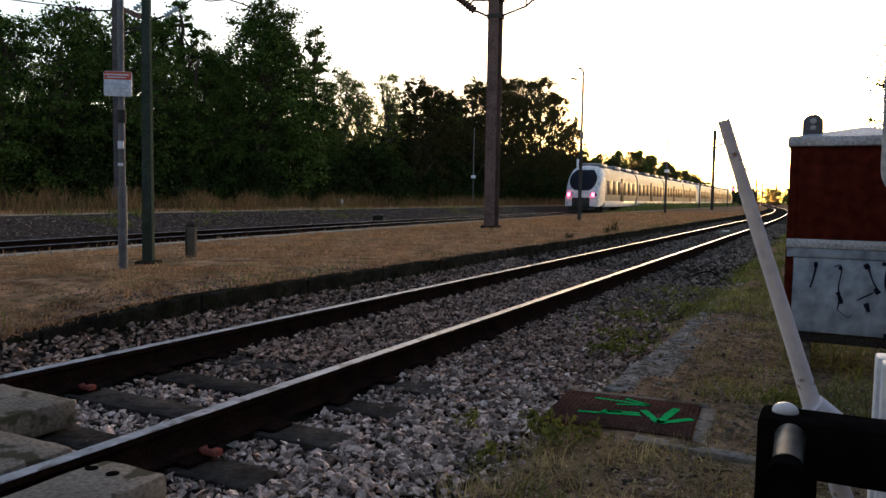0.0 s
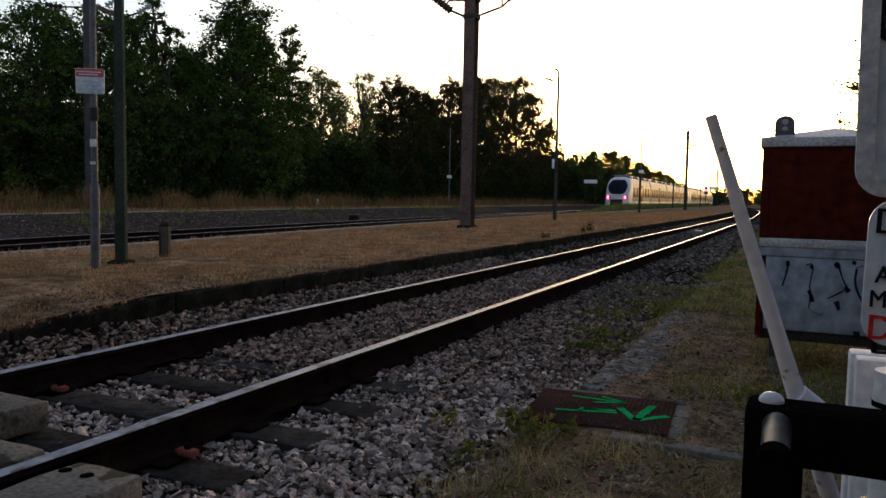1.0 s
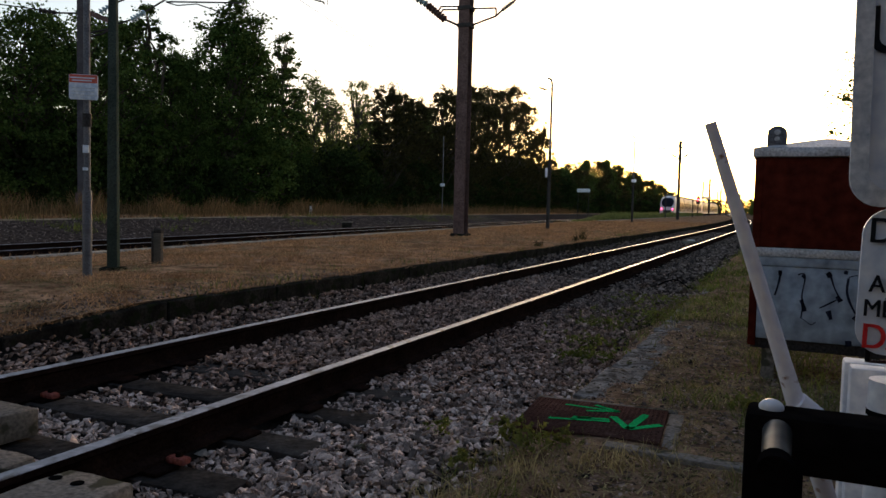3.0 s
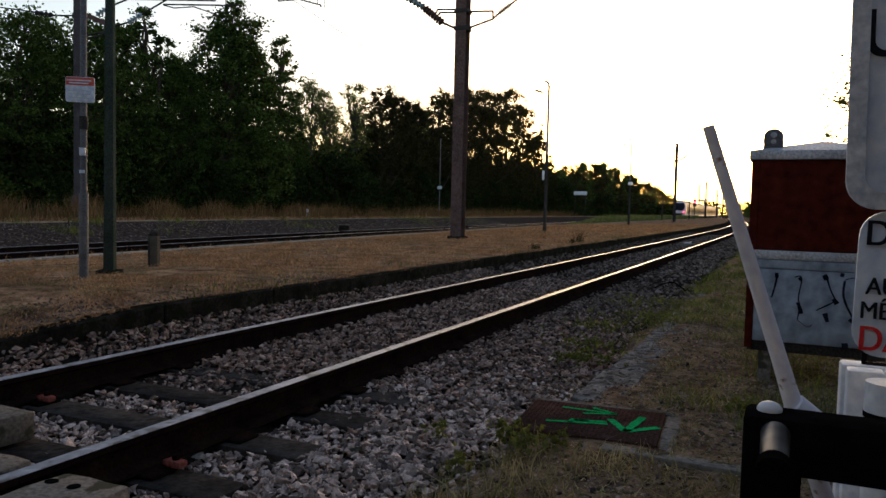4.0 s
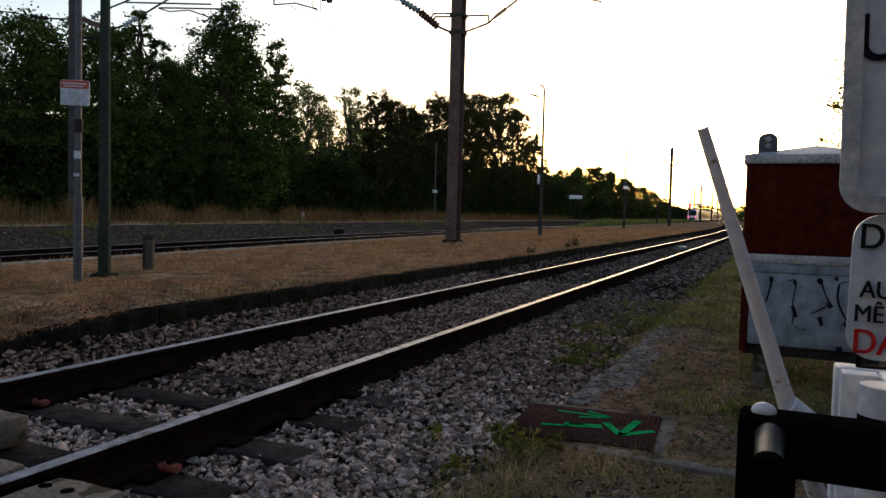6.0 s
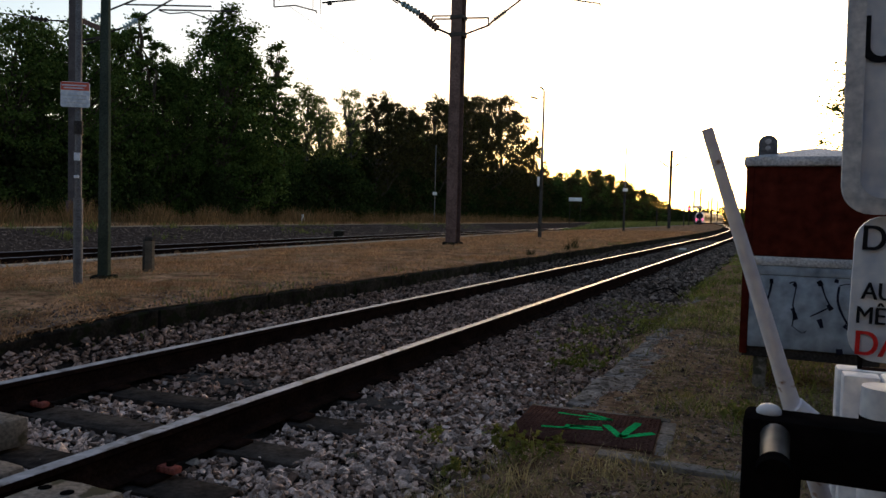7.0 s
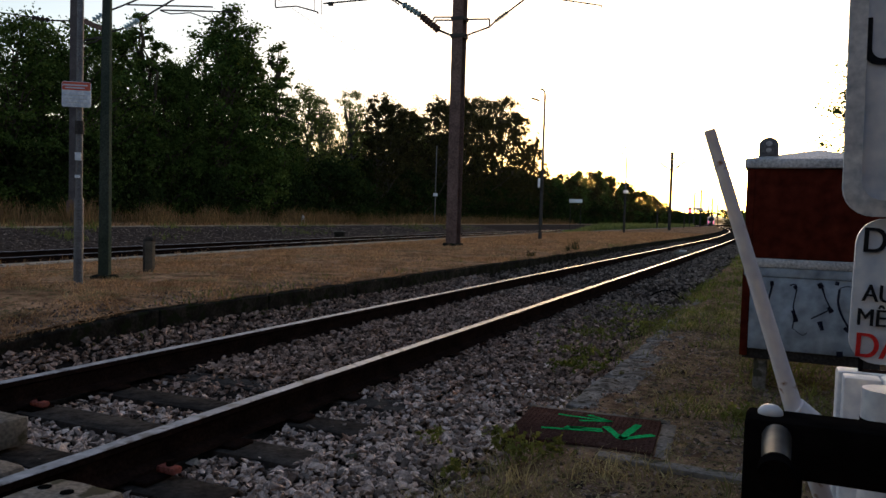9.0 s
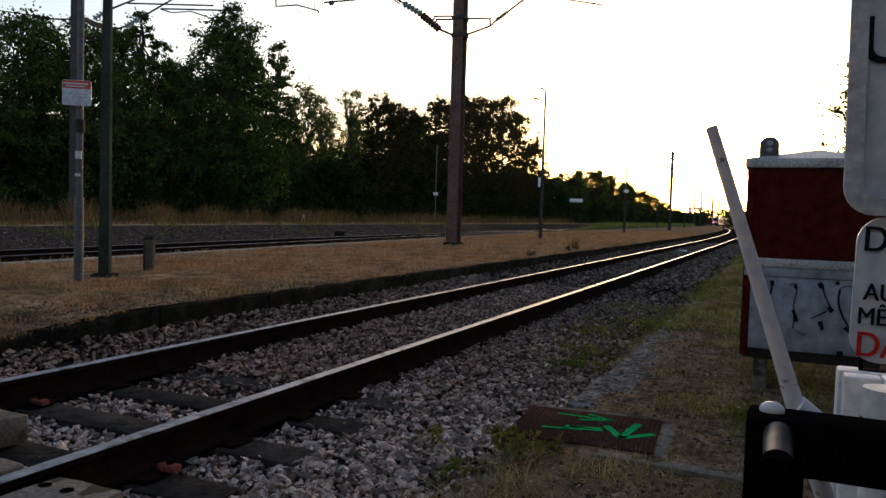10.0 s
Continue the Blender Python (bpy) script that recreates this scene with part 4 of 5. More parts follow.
stump = thing("marker_stump", "short weathered post with a chamfered top", "stump", (-4.80, 5.06, 0.10), 20)
part("shaft", box(-0.05, 0.06, -0.05, 0.05, 0, 0.47, 0.012), M_WOODP, stump)
part("side_plank", box(-0.085, -0.052, -0.045, 0.045, 0, 0.50, 0.008), M_SLEEPER, stump, "dark tarred side plank")
part("cap", box(-0.05, 0.068, -0.056, 0.056, 0.472, 0.535, 0.016), M_SLEEPER, stump, "dark charred cap")

board = thing("station_board", "white board on two thin posts by the wood", "board", (-14.7, 69.6, 0.0), 12)
part("panel", box(-0.62, 0.62, -0.03, 0.03, 2.65, 3.0, 0.01), M_WHITE, board)
for x in (-0.5, 0.5):
    part("leg", tube((x, 0.05, 0), (x, 0.05, 2.9), 0.03, seg=8), M_MASTD, board)
sp = thing("sign_pole", "thin pole with a small white plate at the wood's edge", "pole", (-20.6, 49.6, 0.3), 20)
part("shaft", tube((0, 0, 0), (0, 0, 6.0), 0.035, seg=8), M_GALV, sp)
part("plate", box(-0.17, 0.17, -0.06, -0.04, 2.2, 2.42, 0.004), M_WHITE, sp)
mk = thing("marker_post", "short white marker post in dry grass", "marker post", (-20.2, 31.5, 0.3))
part("shaft", box(-0.06, 0.06, -0.06, 0.06, 0, 0.55, 0.02), M_WHITE, mk)
jb = thing("track_box", "small grey box beside the far track", "box", (-13.9, 25.0, -0.2), 20)
part("body", box(-0.2, 0.2, -0.15, 0.15, 0, 0.42, 0.02), M_CONCD, jb)
part("lid", box(-0.22, 0.22, -0.17, 0.17, 0.42, 0.46, 0.01), M_CONC, jb)
rb = thing("rail_lubricator", "small pale fitting between the near rails", "track fitting", (0.1, 27.0, -0.19))
part("body", box(-0.3, 0.3, -0.12, 0.12, 0, 0.14, 0.03), M_CONC, rb)
part("lid", box(-0.1, 0.16, -0.1, 0.1, 0.14, 0.19, 0.02), M_ZINC, rb)

sig = thing("light_signal", "trackside light signal showing red, with white number board", "signal", (-13.5, 160.9, 0.0), 6)
part("shaft", tube((0, 0, 0), (0, 0, 4.4), 0.07, seg=8), M_MASTD, sig)
part("head", box(-0.35, 0.35, -0.05, 0.1, 2.6, 4.2, 0.05), M_MASTD, sig)
part("red_lamp", tube((0, -0.14, 3.5), (0, -0.06, 3.5), 0.19, seg=16), M_SIGRED, sig, "glowing red lamp")
part("board", box(0.5, 2.6, -0.05, 0.0, 3.6, 4.2, 0.02), M_FRAME, sig)
part("arm", box(0.0, 2.6, 0.01, 0.05, 3.8, 3.9), M_MASTD, sig)


def wire(name, pts, r, label):
    bm = bmesh.new()
    for a, b in zip(pts[:-1], pts[1:]):
        bm_tube(bm, a, b, r, seg=5)
    return tagged(finish(name, bm, M_WIRE), label, "wire")


def sag(a, b, d, n=10):
    a, b = Vector(a), Vector(b)
    return [a + (b - a) * i / n + Vector((0, 0, -4 * d * (i / n) * (1 - i / n))) for i in range(n + 1)]


# overhead wires above the far track, mast to mast
def xw(y):
    return track_b(y) + 0.2


spans = [(-30, 8.0), (18, 8.0), (52, 8.0), (85, 8.0), (115, 8.0), (146, 8.0), (178, 8), (210, 8), (240, 8), (270, 8), (300, 8), (330, 8), (390, 8)]
for (ya, z), (yb, _) in zip(spans[:-1], spans[1:]):
    wire("catenary_wire", sag((xw(ya), ya, z), (xw(yb), yb, z), 0.9), 0.007 if ya < 80 else 0.022, "thin dark overhead wire above the far track")
wire("contact_wire", [(xw(y), y, 6.75) for y, _ in spans[4:]], 0.02, "thin dark contact wire above the far track")
wire("feeder_wire", sag((-33.5, 9.5, 9.6), (-21.75, 16.3, 7.83), 0.15), 0.022, "dark cable running to the mast")
wire("telephone_wire", sag((-7.8, 85, 7.4), (20, 118, 7.6), 0.5), 0.035, "thin dark wire crossing the tracks")
wire("telephone_wire", sag((-14.9, 200, 9.0), (30, 230, 11), 0.4), 0.06, "thin dark wire crossing the tracks")

# dark hose on the ballast
bm = bmesh.new()
hp = [Vector((1.55 + 0.10 * i, 9.6 + 0.25 * math.sin(i * 0.9), -0.15 + 0.09 * max(0, math.sin(i * 0.6)))) for i in range(12)]
for a, b in zip(hp[:-1], hp[1:]):
    bm_tube(bm, a, b, 0.012, seg=8)
tagged(finish("cable_hose", bm, M_BLACK), "black cable hose lying across the ballast", "hose")
clip = thing("rail_clip", "rust-red rail fastening at the sleeper", "rail clip", (0.9, -0.52, -0.165))
part("spring", box(-0.06, 0.05, -0.03, 0.03, 0, 0.035, 0.012), mat("red_lead_paint", (0.20, 0.06, 0.05), (0.30, 0.10, 0.08), 10, 0.7), clip)
part("nut", tube((0, 0, 0.035), (0, 0, 0.06), 0.018, seg=6), M_RAIL, clip)
clip_b = copy_thing(clip, pose(-0.62, 0.0, -0.165))

# ---- trees ----
def leaf_cloud(centres, radii, per, size):
    """Small leaf quads scattered in clumps round the centres."""
    n = len(centres) * per
    c = np.repeat(centres, per, 0)
    r = np.repeat(radii, per)
    d = rng.normal(size=(n, 3))
    d /= np.linalg.norm(d, axis=1)[:, None]
    p = c + d * (r * np.abs(rng.normal(0.55, 0.4, n)))[:, None] * np.array([1, 1, 0.75])
    rot = rotations(n)
    s = size * rng.uniform(0.55, 1.35, n)
    q = np.array([[-0.5, -0.1, 0], [0.1, -0.42, 0.06], [0.6, 0.08, 0], [0.0, 0.42, -0.06]])
    co = np.einsum("nij,vj->nvi", rot, q) * s[:, None, None] + p[:, None, :]
    return co.reshape(-1, 3), np.arange(n * 4).reshape(-1, 4)


def limb(bm, a, b, r0, r1, k=4):
    a, b = Vector(a), Vector(b)
    prev = a
    for i in range(1, k + 1):
        q = a + (b - a) * i / k + Vector(rng.normal(size=3)) * (b - a).length * 0.035 * (i < k)
        bm_tube(bm, prev, q, r0 + (r1 - r0) * (i - 1) / k, r0 + (r1 - r0) * i / k, 7)
        prev = q


def crown_radius(shape, u):
    """Half width of a crown, as a share, at the share u of its height."""
    if shape == "round":
        return math.sqrt(max(0.02, 1 - (2 * u - 0.9) ** 2 / 1.25))
    if shape == "dome":
        return 0.82 + 0.18 * u / 0.4 if u < 0.4 else math.sqrt(max(0.02, 1 - ((u - 0.4) / 0.62) ** 2))
    if shape == "tall":
        return 1.0 - 0.78 * u ** 1.5
    return max(0.05, 1 - u ** 2.6)


def tree(name, h, width, base, clumps, per, size, leaf, label, shape="round", lean=0.0, bark=None, spread=1.0):
    """A tree of height h: trunk with limbs, and a lobed crown of many small leaf clumps."""
    root = thing(name, label, "tree", (0, 0, -500))
    bm = bmesh.new()
    limb(bm, (0, 0, -0.3), (lean, 0, h * 0.84), 0.016 * h, 0.003 * h, 6)
    seed = rng.uniform(0, 90)
    cs, rs = [], []
    for i in range(clumps):
        u = rng.uniform(0, 1) ** 0.9
        a = rng.uniform(0, 2 * math.pi)
        lobe = 1 + 0.55 * noise.noise(Vector((1.5 * math.cos(a), 1.5 * math.sin(a), u * 3.2 + seed)))
        rad = width / 2 * crown_radius(shape, u) * lobe
        k = rad * rng.uniform(0.05, 1.0) ** 0.6
        z = base + (h - base) * u * (1 + 0.10 * noise.noise(Vector((k * math.cos(a) * 0.7, k * math.sin(a) * 0.7, seed))))
        cs.append((k * math.cos(a) + lean * u, k * math.sin(a), z - 0.25))
        rs.append(width * rng.uniform(0.035, 0.10) * spread)
    for c in cs[::5]:
        z0 = max(h * 0.12, c[2] - h * rng.uniform(0.10, 0.28))
        limb(bm, (lean * z0 / h, 0, z0), c, 0.006 * h, 0.0012 * h, 3)
    part("trunk", bm, bark or M_BARK, root)
    co, q = leaf_cloud(np.array(cs), np.array(rs), per, size)
    crown = fast("crown", co, q, leaf)
    crown.parent = root
    return root


D1, D2, D3 = "broad dark green deciduous tree at the wood's edge", "slender light birch-like tree with thin foliage", "dark brownish tree against the evening sky"
D4 = "distant dark green tree of the wood's edge"
KINDS = {
    "oak": tree("oak_tree", 10, 6.8, 0.6, 270, 66, 0.13, M_LEAF, D1, "round", spread=1.45),
    "oak2": tree("oak_tree", 10, 6.2, 0.6, 250, 66, 0.13, M_LEAF, D1, "dome", 0.4, spread=1.4),
    "oak3": tree("oak_tree", 10, 5.6, 0.6, 250, 66, 0.13, M_LEAF, D1, "round", -0.3, spread=1.4),
    "lime": tree("lime_tree", 10, 4.8, 0.6, 360, 84, 0.115, M_LEAF, "dense dark green tree with a high rounded crown", "dome", spread=1.35),
    "slim": tree("poplar_tree", 10, 2.6, 1.0, 130, 70, 0.12, M_LEAF, "slim dark green tree with a ragged crown", "round", 0.2, spread=1.5),
    "birch": tree("birch_tree", 10, 3.6, 1.6, 200, 60, 0.095, M_LEAF_B, D2, "tall", 0.3, M_BIRCH, spread=2.0),
    "birch2": tree("birch_tree", 10, 3.2, 1.8, 180, 60, 0.095, M_LEAF_B, D2, "dome", -0.2, M_BIRCH, spread=2.1),
    "brown": tree("maple_tree", 10, 5.4, 1.2, 260, 84, 0.115, M_LEAF_C, D3, "round", spread=1.35),
    "brown2": tree("maple_tree", 10, 4.6, 1.2, 240, 84, 0.115, M_LEAF_C, D3, "dome", -0.3, spread=1.35),
    "brown3": tree("maple_tree", 10, 6.4, 1.6, 320, 100, 0.105, M_LEAF_C, D3, "dome", 0.3, spread=1.3),
    "far": tree("oak_tree", 10, 8.5, 0.0, 180, 64, 0.22, M_LEAF_C, D4, "dome", spread=1.8),
    "far2": tree("oak_tree", 10, 7.0, 0.0, 170, 64, 0.22, M_LEAF, D4, "round", 0.5, spread=1.8),
    "bush": tree("bush", 4, 5.0, 0.0, 120, 48, 0.16, M_LEAF_SHADE, "dense bush under the trees, shade put into its dark green", "bush", spread=1.5),
    "bush2": tree("bush", 4, 4.4, 0.0, 110, 48, 0.16, M_LEAF_SHADE, "dense bush under the trees, shade put into its dark green", "dome", spread=1.6),
}


def plant(kind, x, y, top, wide=1.0, turn=None):
    src = KINDS[kind]
    h = 4 if kind.startswith("bush") else 10
    s = top / h
    t = copy_thing(src, Matrix.Translation((x, y, 0.1)) @ pose(0, 0, 0, 0, 0, random.uniform(0, 360) if turn is None else turn))
    t.scale = (s * wide, s * wide, s)
    return t


# the wood's edge along the far track
for k, x, y, h, w in (("oak", -26, 13.0, 7.6, 1.2), ("oak3", -25.4, 15.8, 7.9, 1.12), ("oak2", -26, 18.4, 8.5, 1.14), ("oak", -26.6, 20.4, 8.6, 0.9), ("oak2", -26, 22.6, 9.3, 0.96), ("oak3", -26.4, 24.4, 9.6, 0.875), ("slim", -26, 26.1, 10.6, 1.38), ("oak3", -26.2, 27.6, 8.8, 0.75), ("oak2", -26.4, 29.0, 8.7, 0.72),
                      ("lime", -26, 31.7, 12.2, 1.1), ("lime", -26.6, 33.4, 11.2, 0.84), ("slim", -26, 36.7, 11.5, 1.19), ("slim", -26.4, 35.4, 9.6, 1.38), ("oak3", -26.8, 38.6, 7.2, 0.75),
                      ("oak", -31, 19, 7.6, 1.2), ("oak2", -31, 24, 8.2, 1.2), ("oak3", -31, 29, 9.0, 1.25), ("oak", -31.5, 34, 9.2, 1.2), ("oak2", -31, 39, 6.6, 1.08),
                      ("birch", -27.5, 40.6, 9.2, 0.99), ("birch", -27.5, 42.6, 10.2, 0.935), ("birch2", -27.9, 44.6, 9.6, 0.92), ("birch2", -27.5, 47.9, 10.6, 0.977), ("birch", -28.2, 46.2, 8.8, 0.88), ("birch2", -28, 49.6, 8.4, 0.92),
                      ("brown2", -27, 51.7, 10.9, 0.935), ("brown", -27.2, 54.2, 10.6, 0.84), ("brown2", -27, 57.2, 10.5, 0.935), ("brown", -27.4, 60.0, 10.6, 0.784), ("birch2", -27.6, 59.2, 9.8, 1.03), ("brown2", -27, 62.6, 12.3, 0.88), ("brown", -27, 66.4, 12.5, 0.84), ("brown3", -27, 70.4, 13.4, 0.784), ("brown3", -27, 75.4, 14.2, 0.762), ("brown3", -26.8, 82.0, 15.2, 0.806), ("brown", -26.6, 87.6, 14.4, 0.694), ("brown2", -26.4, 92.4, 11.2, 0.825), ("brown", -26.2, 97.0, 7.8, 0.896),
                      ("brown2", -30.5, 56, 9.0, 1.1), ("brown", -31, 64, 9.6, 1.12), ("brown", -31, 72, 10.0, 1.12),
                      ("far", -30, 106, 6.6, 0.9), ("far2", -28.6, 111, 7.2, 0.9), ("far", -28, 116, 8.3, 0.8), ("far2", -27.6, 122, 9.0, 0.85), ("far", -27.4, 128, 9.4, 0.8), ("far2", -27, 134, 9.8, 0.85), ("far", -27, 141, 9.0, 0.9), ("far2", -27, 148, 9.7, 0.9), ("far", -27, 156, 8.9, 0.95), ("far2", -27, 164, 9.0, 1), ("far", -27, 173, 8.5, 1), ("far2", -27, 183, 8.2, 1.05), ("far", -27, 194, 7.7, 1.1), ("far2", -27, 206, 7.2, 1.15), ("far", -27.2, 219, 6.4, 1.2), ("far2", -27.6, 234, 5.6, 1.3), ("far", -28, 252, 5.2, 1.4), ("far2", -28.6, 272, 5.0, 1.5), ("far", -29.5, 295, 4.6, 1.7), ("far2", -31, 325, 4.8, 1.9),
                      ("far", -33, 365, 5.5, 2.2), ("far2", -36, 420, 6.0, 2.4), ("far", -40, 490, 7.0, 2.6), ("far2", -44, 580, 8.0, 2.8)):
    plant(k, x, y, h, w)
# low dark trees where the two tracks run out of sight
for x, y, h, w in ((-11.0, 255, 5.4, 0.9), (-8.0, 300, 5.6, 1.2), (-2.0, 330, 6.2, 1.3), (6.0, 300, 6.0, 1.3), (14, 290, 5.5, 1.5), (24, 280, 6.5, 1.5), (-15, 480, 6.5, 2.0), (-3, 520, 6.0, 2.4), (12, 560, 7.0, 2.4), (-28, 720, 13, 1.6), (-10, 760, 13, 1.6), (10, 800, 14, 1.6), (-46, 760, 14, 1.6), (-64, 740, 13.5, 1.6), (-20, 750, 12, 1.6), (0, 740, 13, 1.6), (-37, 745, 12.5, 1.6), (-55, 735, 13, 1.6), (20, 780, 13, 1.6)):
    plant("far" if int(y) % 20 else "far2", x, y, h, w)
# the depth of the wood
for k in range(20):
    plant("far", -38 - random.uniform(0, 4), 10 + 5.2 * k, random.uniform(5.6, 6.4), 1.0)
for k in range(18):
    plant("far2", -34 - random.uniform(0, 2), 106 + 8.0 * k, 8.4 - 0.16 * abs(k - 4) * (1.6 if k < 4 else 1.0), 1.1)
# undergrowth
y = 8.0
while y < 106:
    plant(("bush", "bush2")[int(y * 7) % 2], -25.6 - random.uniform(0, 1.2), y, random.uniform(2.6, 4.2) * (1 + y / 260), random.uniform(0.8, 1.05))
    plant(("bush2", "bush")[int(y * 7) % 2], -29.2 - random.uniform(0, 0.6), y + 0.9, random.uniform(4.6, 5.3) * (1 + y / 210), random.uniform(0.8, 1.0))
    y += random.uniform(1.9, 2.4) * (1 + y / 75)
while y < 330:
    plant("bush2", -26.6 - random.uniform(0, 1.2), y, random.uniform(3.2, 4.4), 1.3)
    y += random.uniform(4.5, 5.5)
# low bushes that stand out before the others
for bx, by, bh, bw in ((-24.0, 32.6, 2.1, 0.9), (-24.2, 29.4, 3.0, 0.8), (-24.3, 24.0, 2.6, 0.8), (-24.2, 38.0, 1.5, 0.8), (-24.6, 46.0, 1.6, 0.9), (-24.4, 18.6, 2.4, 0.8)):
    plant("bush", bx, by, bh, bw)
# the tree whose twigs reach in behind the cabinet
plant("birch", 4.5, 9.0, 3.7, 1.25, 40)
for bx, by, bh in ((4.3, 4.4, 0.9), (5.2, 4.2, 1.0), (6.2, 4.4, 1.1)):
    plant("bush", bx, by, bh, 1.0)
for o in KINDS.values():
    for c in list(o.children):
        bpy.data.objects.remove(c)
    bpy.data.objects.remove(o)

# ---- grass ----
def blades(name, pos, height, width, material, label, bend=0.4):
    n = len(pos)
    a = rng.uniform(0, 2 * math.pi, n)
    side = np.stack([np.cos(a), np.sin(a), np.zeros(n)], 1) * width[:, None] / 2
    lean = np.stack([rng.normal(size=n), rng.normal(size=n), np.zeros(n)], 1) * (height * bend)[:, None]
    up = np.stack([np.zeros(n), np.zeros(n), height], 1)
    mid = pos + up * 0.55 + lean * 0.35
    tip = pos + up * rng.uniform(0.75, 1, n)[:, None] + lean
    co = np.stack([pos - side, pos + side, mid + side * 0.7, mid - side * 0.7, tip - side * 0.15, tip + side * 0.15], 1).reshape(-1, 3)
    i = (np.arange(n) * 6)[:, None]
    q = np.concatenate([i + np.array([[0, 1, 2, 3]]), i + np.array([[3, 2, 5, 4]])], 0)
    return tagged(fast(name, co, q, material), label, "grass", kind="stuff")


def noise_mask(x, y, s, lo, hi):
    v = np.array([noise.noise(Vector((a * s, b * s, 0.7))) for a, b in zip(x, y)])
    return rng.uniform(0, 1, len(x)) < np.clip((v - lo) / (hi - lo), 0, 1)


# short dry grass on the platform
n = 170000
y = -4 + 64 * rng.uniform(0, 1, n) ** 2.3
u = rng.uniform(0.0, 0.955, n)
xa, xb = np.array([track_a(v) - 1.68 for v in y]), np.array([back_edge(v) + 0.14 for v in y])
x = xa + (xb - xa) * u
k = noise_mask(x, y, 1.3, -0.35, 0.35)
x, y = x[k], y[k]
z = np.array([turf_z(a, b) for a, b in zip(x, y)])
blades("platform_grass", np.stack([x, y, z], 1), rng.uniform(0.02, 0.07, len(x)) * (1 + y / 60), rng.uniform(0.004, 0.010, len(x)) * (1 + y / 15).clip(1, 5), M_BLADE, "short sun-dried straw-coloured grass on the platform", 0.9)
# straw lying flat on it
n = 26000
y = -2 + 30 * rng.uniform(0, 1, n) ** 1.8
x = -1.75 - rng.uniform(0, 1, n) * 5.5
k = noise_mask(x, y, 0.9, -0.1, 0.4)
x, y = x[k], y[k]
z = np.array([turf_z(a, b) + 0.012 for a, b in zip(x, y)])
blades("lying_straw", np.stack([x, y, z], 1), rng.uniform(0.02, 0.03, len(x)), rng.uniform(0.004, 0.009, len(x)) * (1 + y / 20).clip(1, 3), M_STRAW, "loose pale straw lying on the turf", 5.0)
# raked heaps of pale straw
for hx, hy, hr in [(-2.6, 2.07, 0.16), (-2.73, 2.39, 0.12), (-2.94, 4.35, 0.14), (-3.03, 4.08, 0.1), (-3.66, 2.32, 0.15), (-5.85, 4.39, 0.2), (-2.62, 3.17, 0.12), (-4.53, 7.41, 0.25), (-5.31, 10.16, 0.3), (-3.88, 3.83, 0.15), (-2.37, 1.11, 0.12)]:
    n = 170
    p = np.stack([hx + rng.normal(size=n) * hr * 1.3, hy + rng.normal(size=n) * hr, np.zeros(n)], 1)
    p[:, 2] = [turf_z(a, b) + 0.02 for a, b, _ in p]
    blades("straw_heap", p, rng.uniform(0.012, 0.03, n), rng.uniform(0.005, 0.010, n), M_STRAW, "thin heap of pale mown straw on the turf", 4.0)
# a few green tufts on it and below the kerb
n = 5000
y = -3 + 40 * rng.uniform(0, 1, n) ** 1.5
x = np.where(rng.uniform(0, 1, n) < 0.5, -1.58 + rng.normal(size=n) * 0.03, -1.7 - rng.exponential(0.5, n))
k = noise_mask(x, y, 0.8, 0.05, 0.4)
x, y = x[k], y[k]
z = np.where(x > -1.62, -0.1, np.array([turf_z(a, b) for a, b in zip(x, y)]))
blades("kerb_weeds", np.stack([x, y, z], 1), rng.uniform(0.04, 0.13, len(x)), rng.uniform(0.006, 0.014, len(x)), M_BLADE_G, "thin green weeds along the platform kerb", 0.5)
# turf hanging over the platform kerb
n = 5200
y = -4 + 34 * rng.uniform(0, 1, n) ** 1.6
x = np.array([track_a(v) for v in y]) - 1.70 + rng.normal(size=n) * 0.045
k = noise_mask(x, y, 1.7, -0.25, 0.3)
x, y = x[k], y[k]
blades("kerb_turf", np.stack([x, y, [platform_z(v) - 0.012 for v in y]], 1), rng.uniform(0.012, 0.05, len(x)), rng.uniform(0.005, 0.012, len(x)), M_BLADE, "short dry grass creeping over the platform kerb", 1.3)
# scrub on the bank beyond the far track
n = 5200
y = 11 + 42 * rng.uniform(0, 1, n) ** 1.7
u = -5.3 + rng.uniform(0, 1, n) ** 1.5 * 2.2
x = np.array([track_b(v) for v in y]) + u
k = noise_mask(x, y, 0.55, 0.0, 0.35)
x, y, u = x[k], y[k], u[k]
blades("bank_scrub", np.stack([x, y, np.interp(u, [-5.25, -4.6, -3.2, -2.0], [0.33, 0.24, -0.02, -0.18])], 1), rng.uniform(0.08, 0.32, len(x)), rng.uniform(0.012, 0.03, len(x)), M_BLADE_G, "patchy green scrub on the ballast bank", 0.5)
# dry stalks along the back kerb
n = 1600
y = 0 + 60 * rng.uniform(0, 1, n) ** 1.4
x = np.array([back_edge(v) for v in y]) + rng.normal(size=n) * 0.3
blades("kerb_grass", np.stack([x, y, np.full(n, -0.02)], 1), rng.uniform(0.05, 0.14, n), rng.uniform(0.01, 0.02, n), M_BLADE, "dry stalks along the back kerb", 0.5)
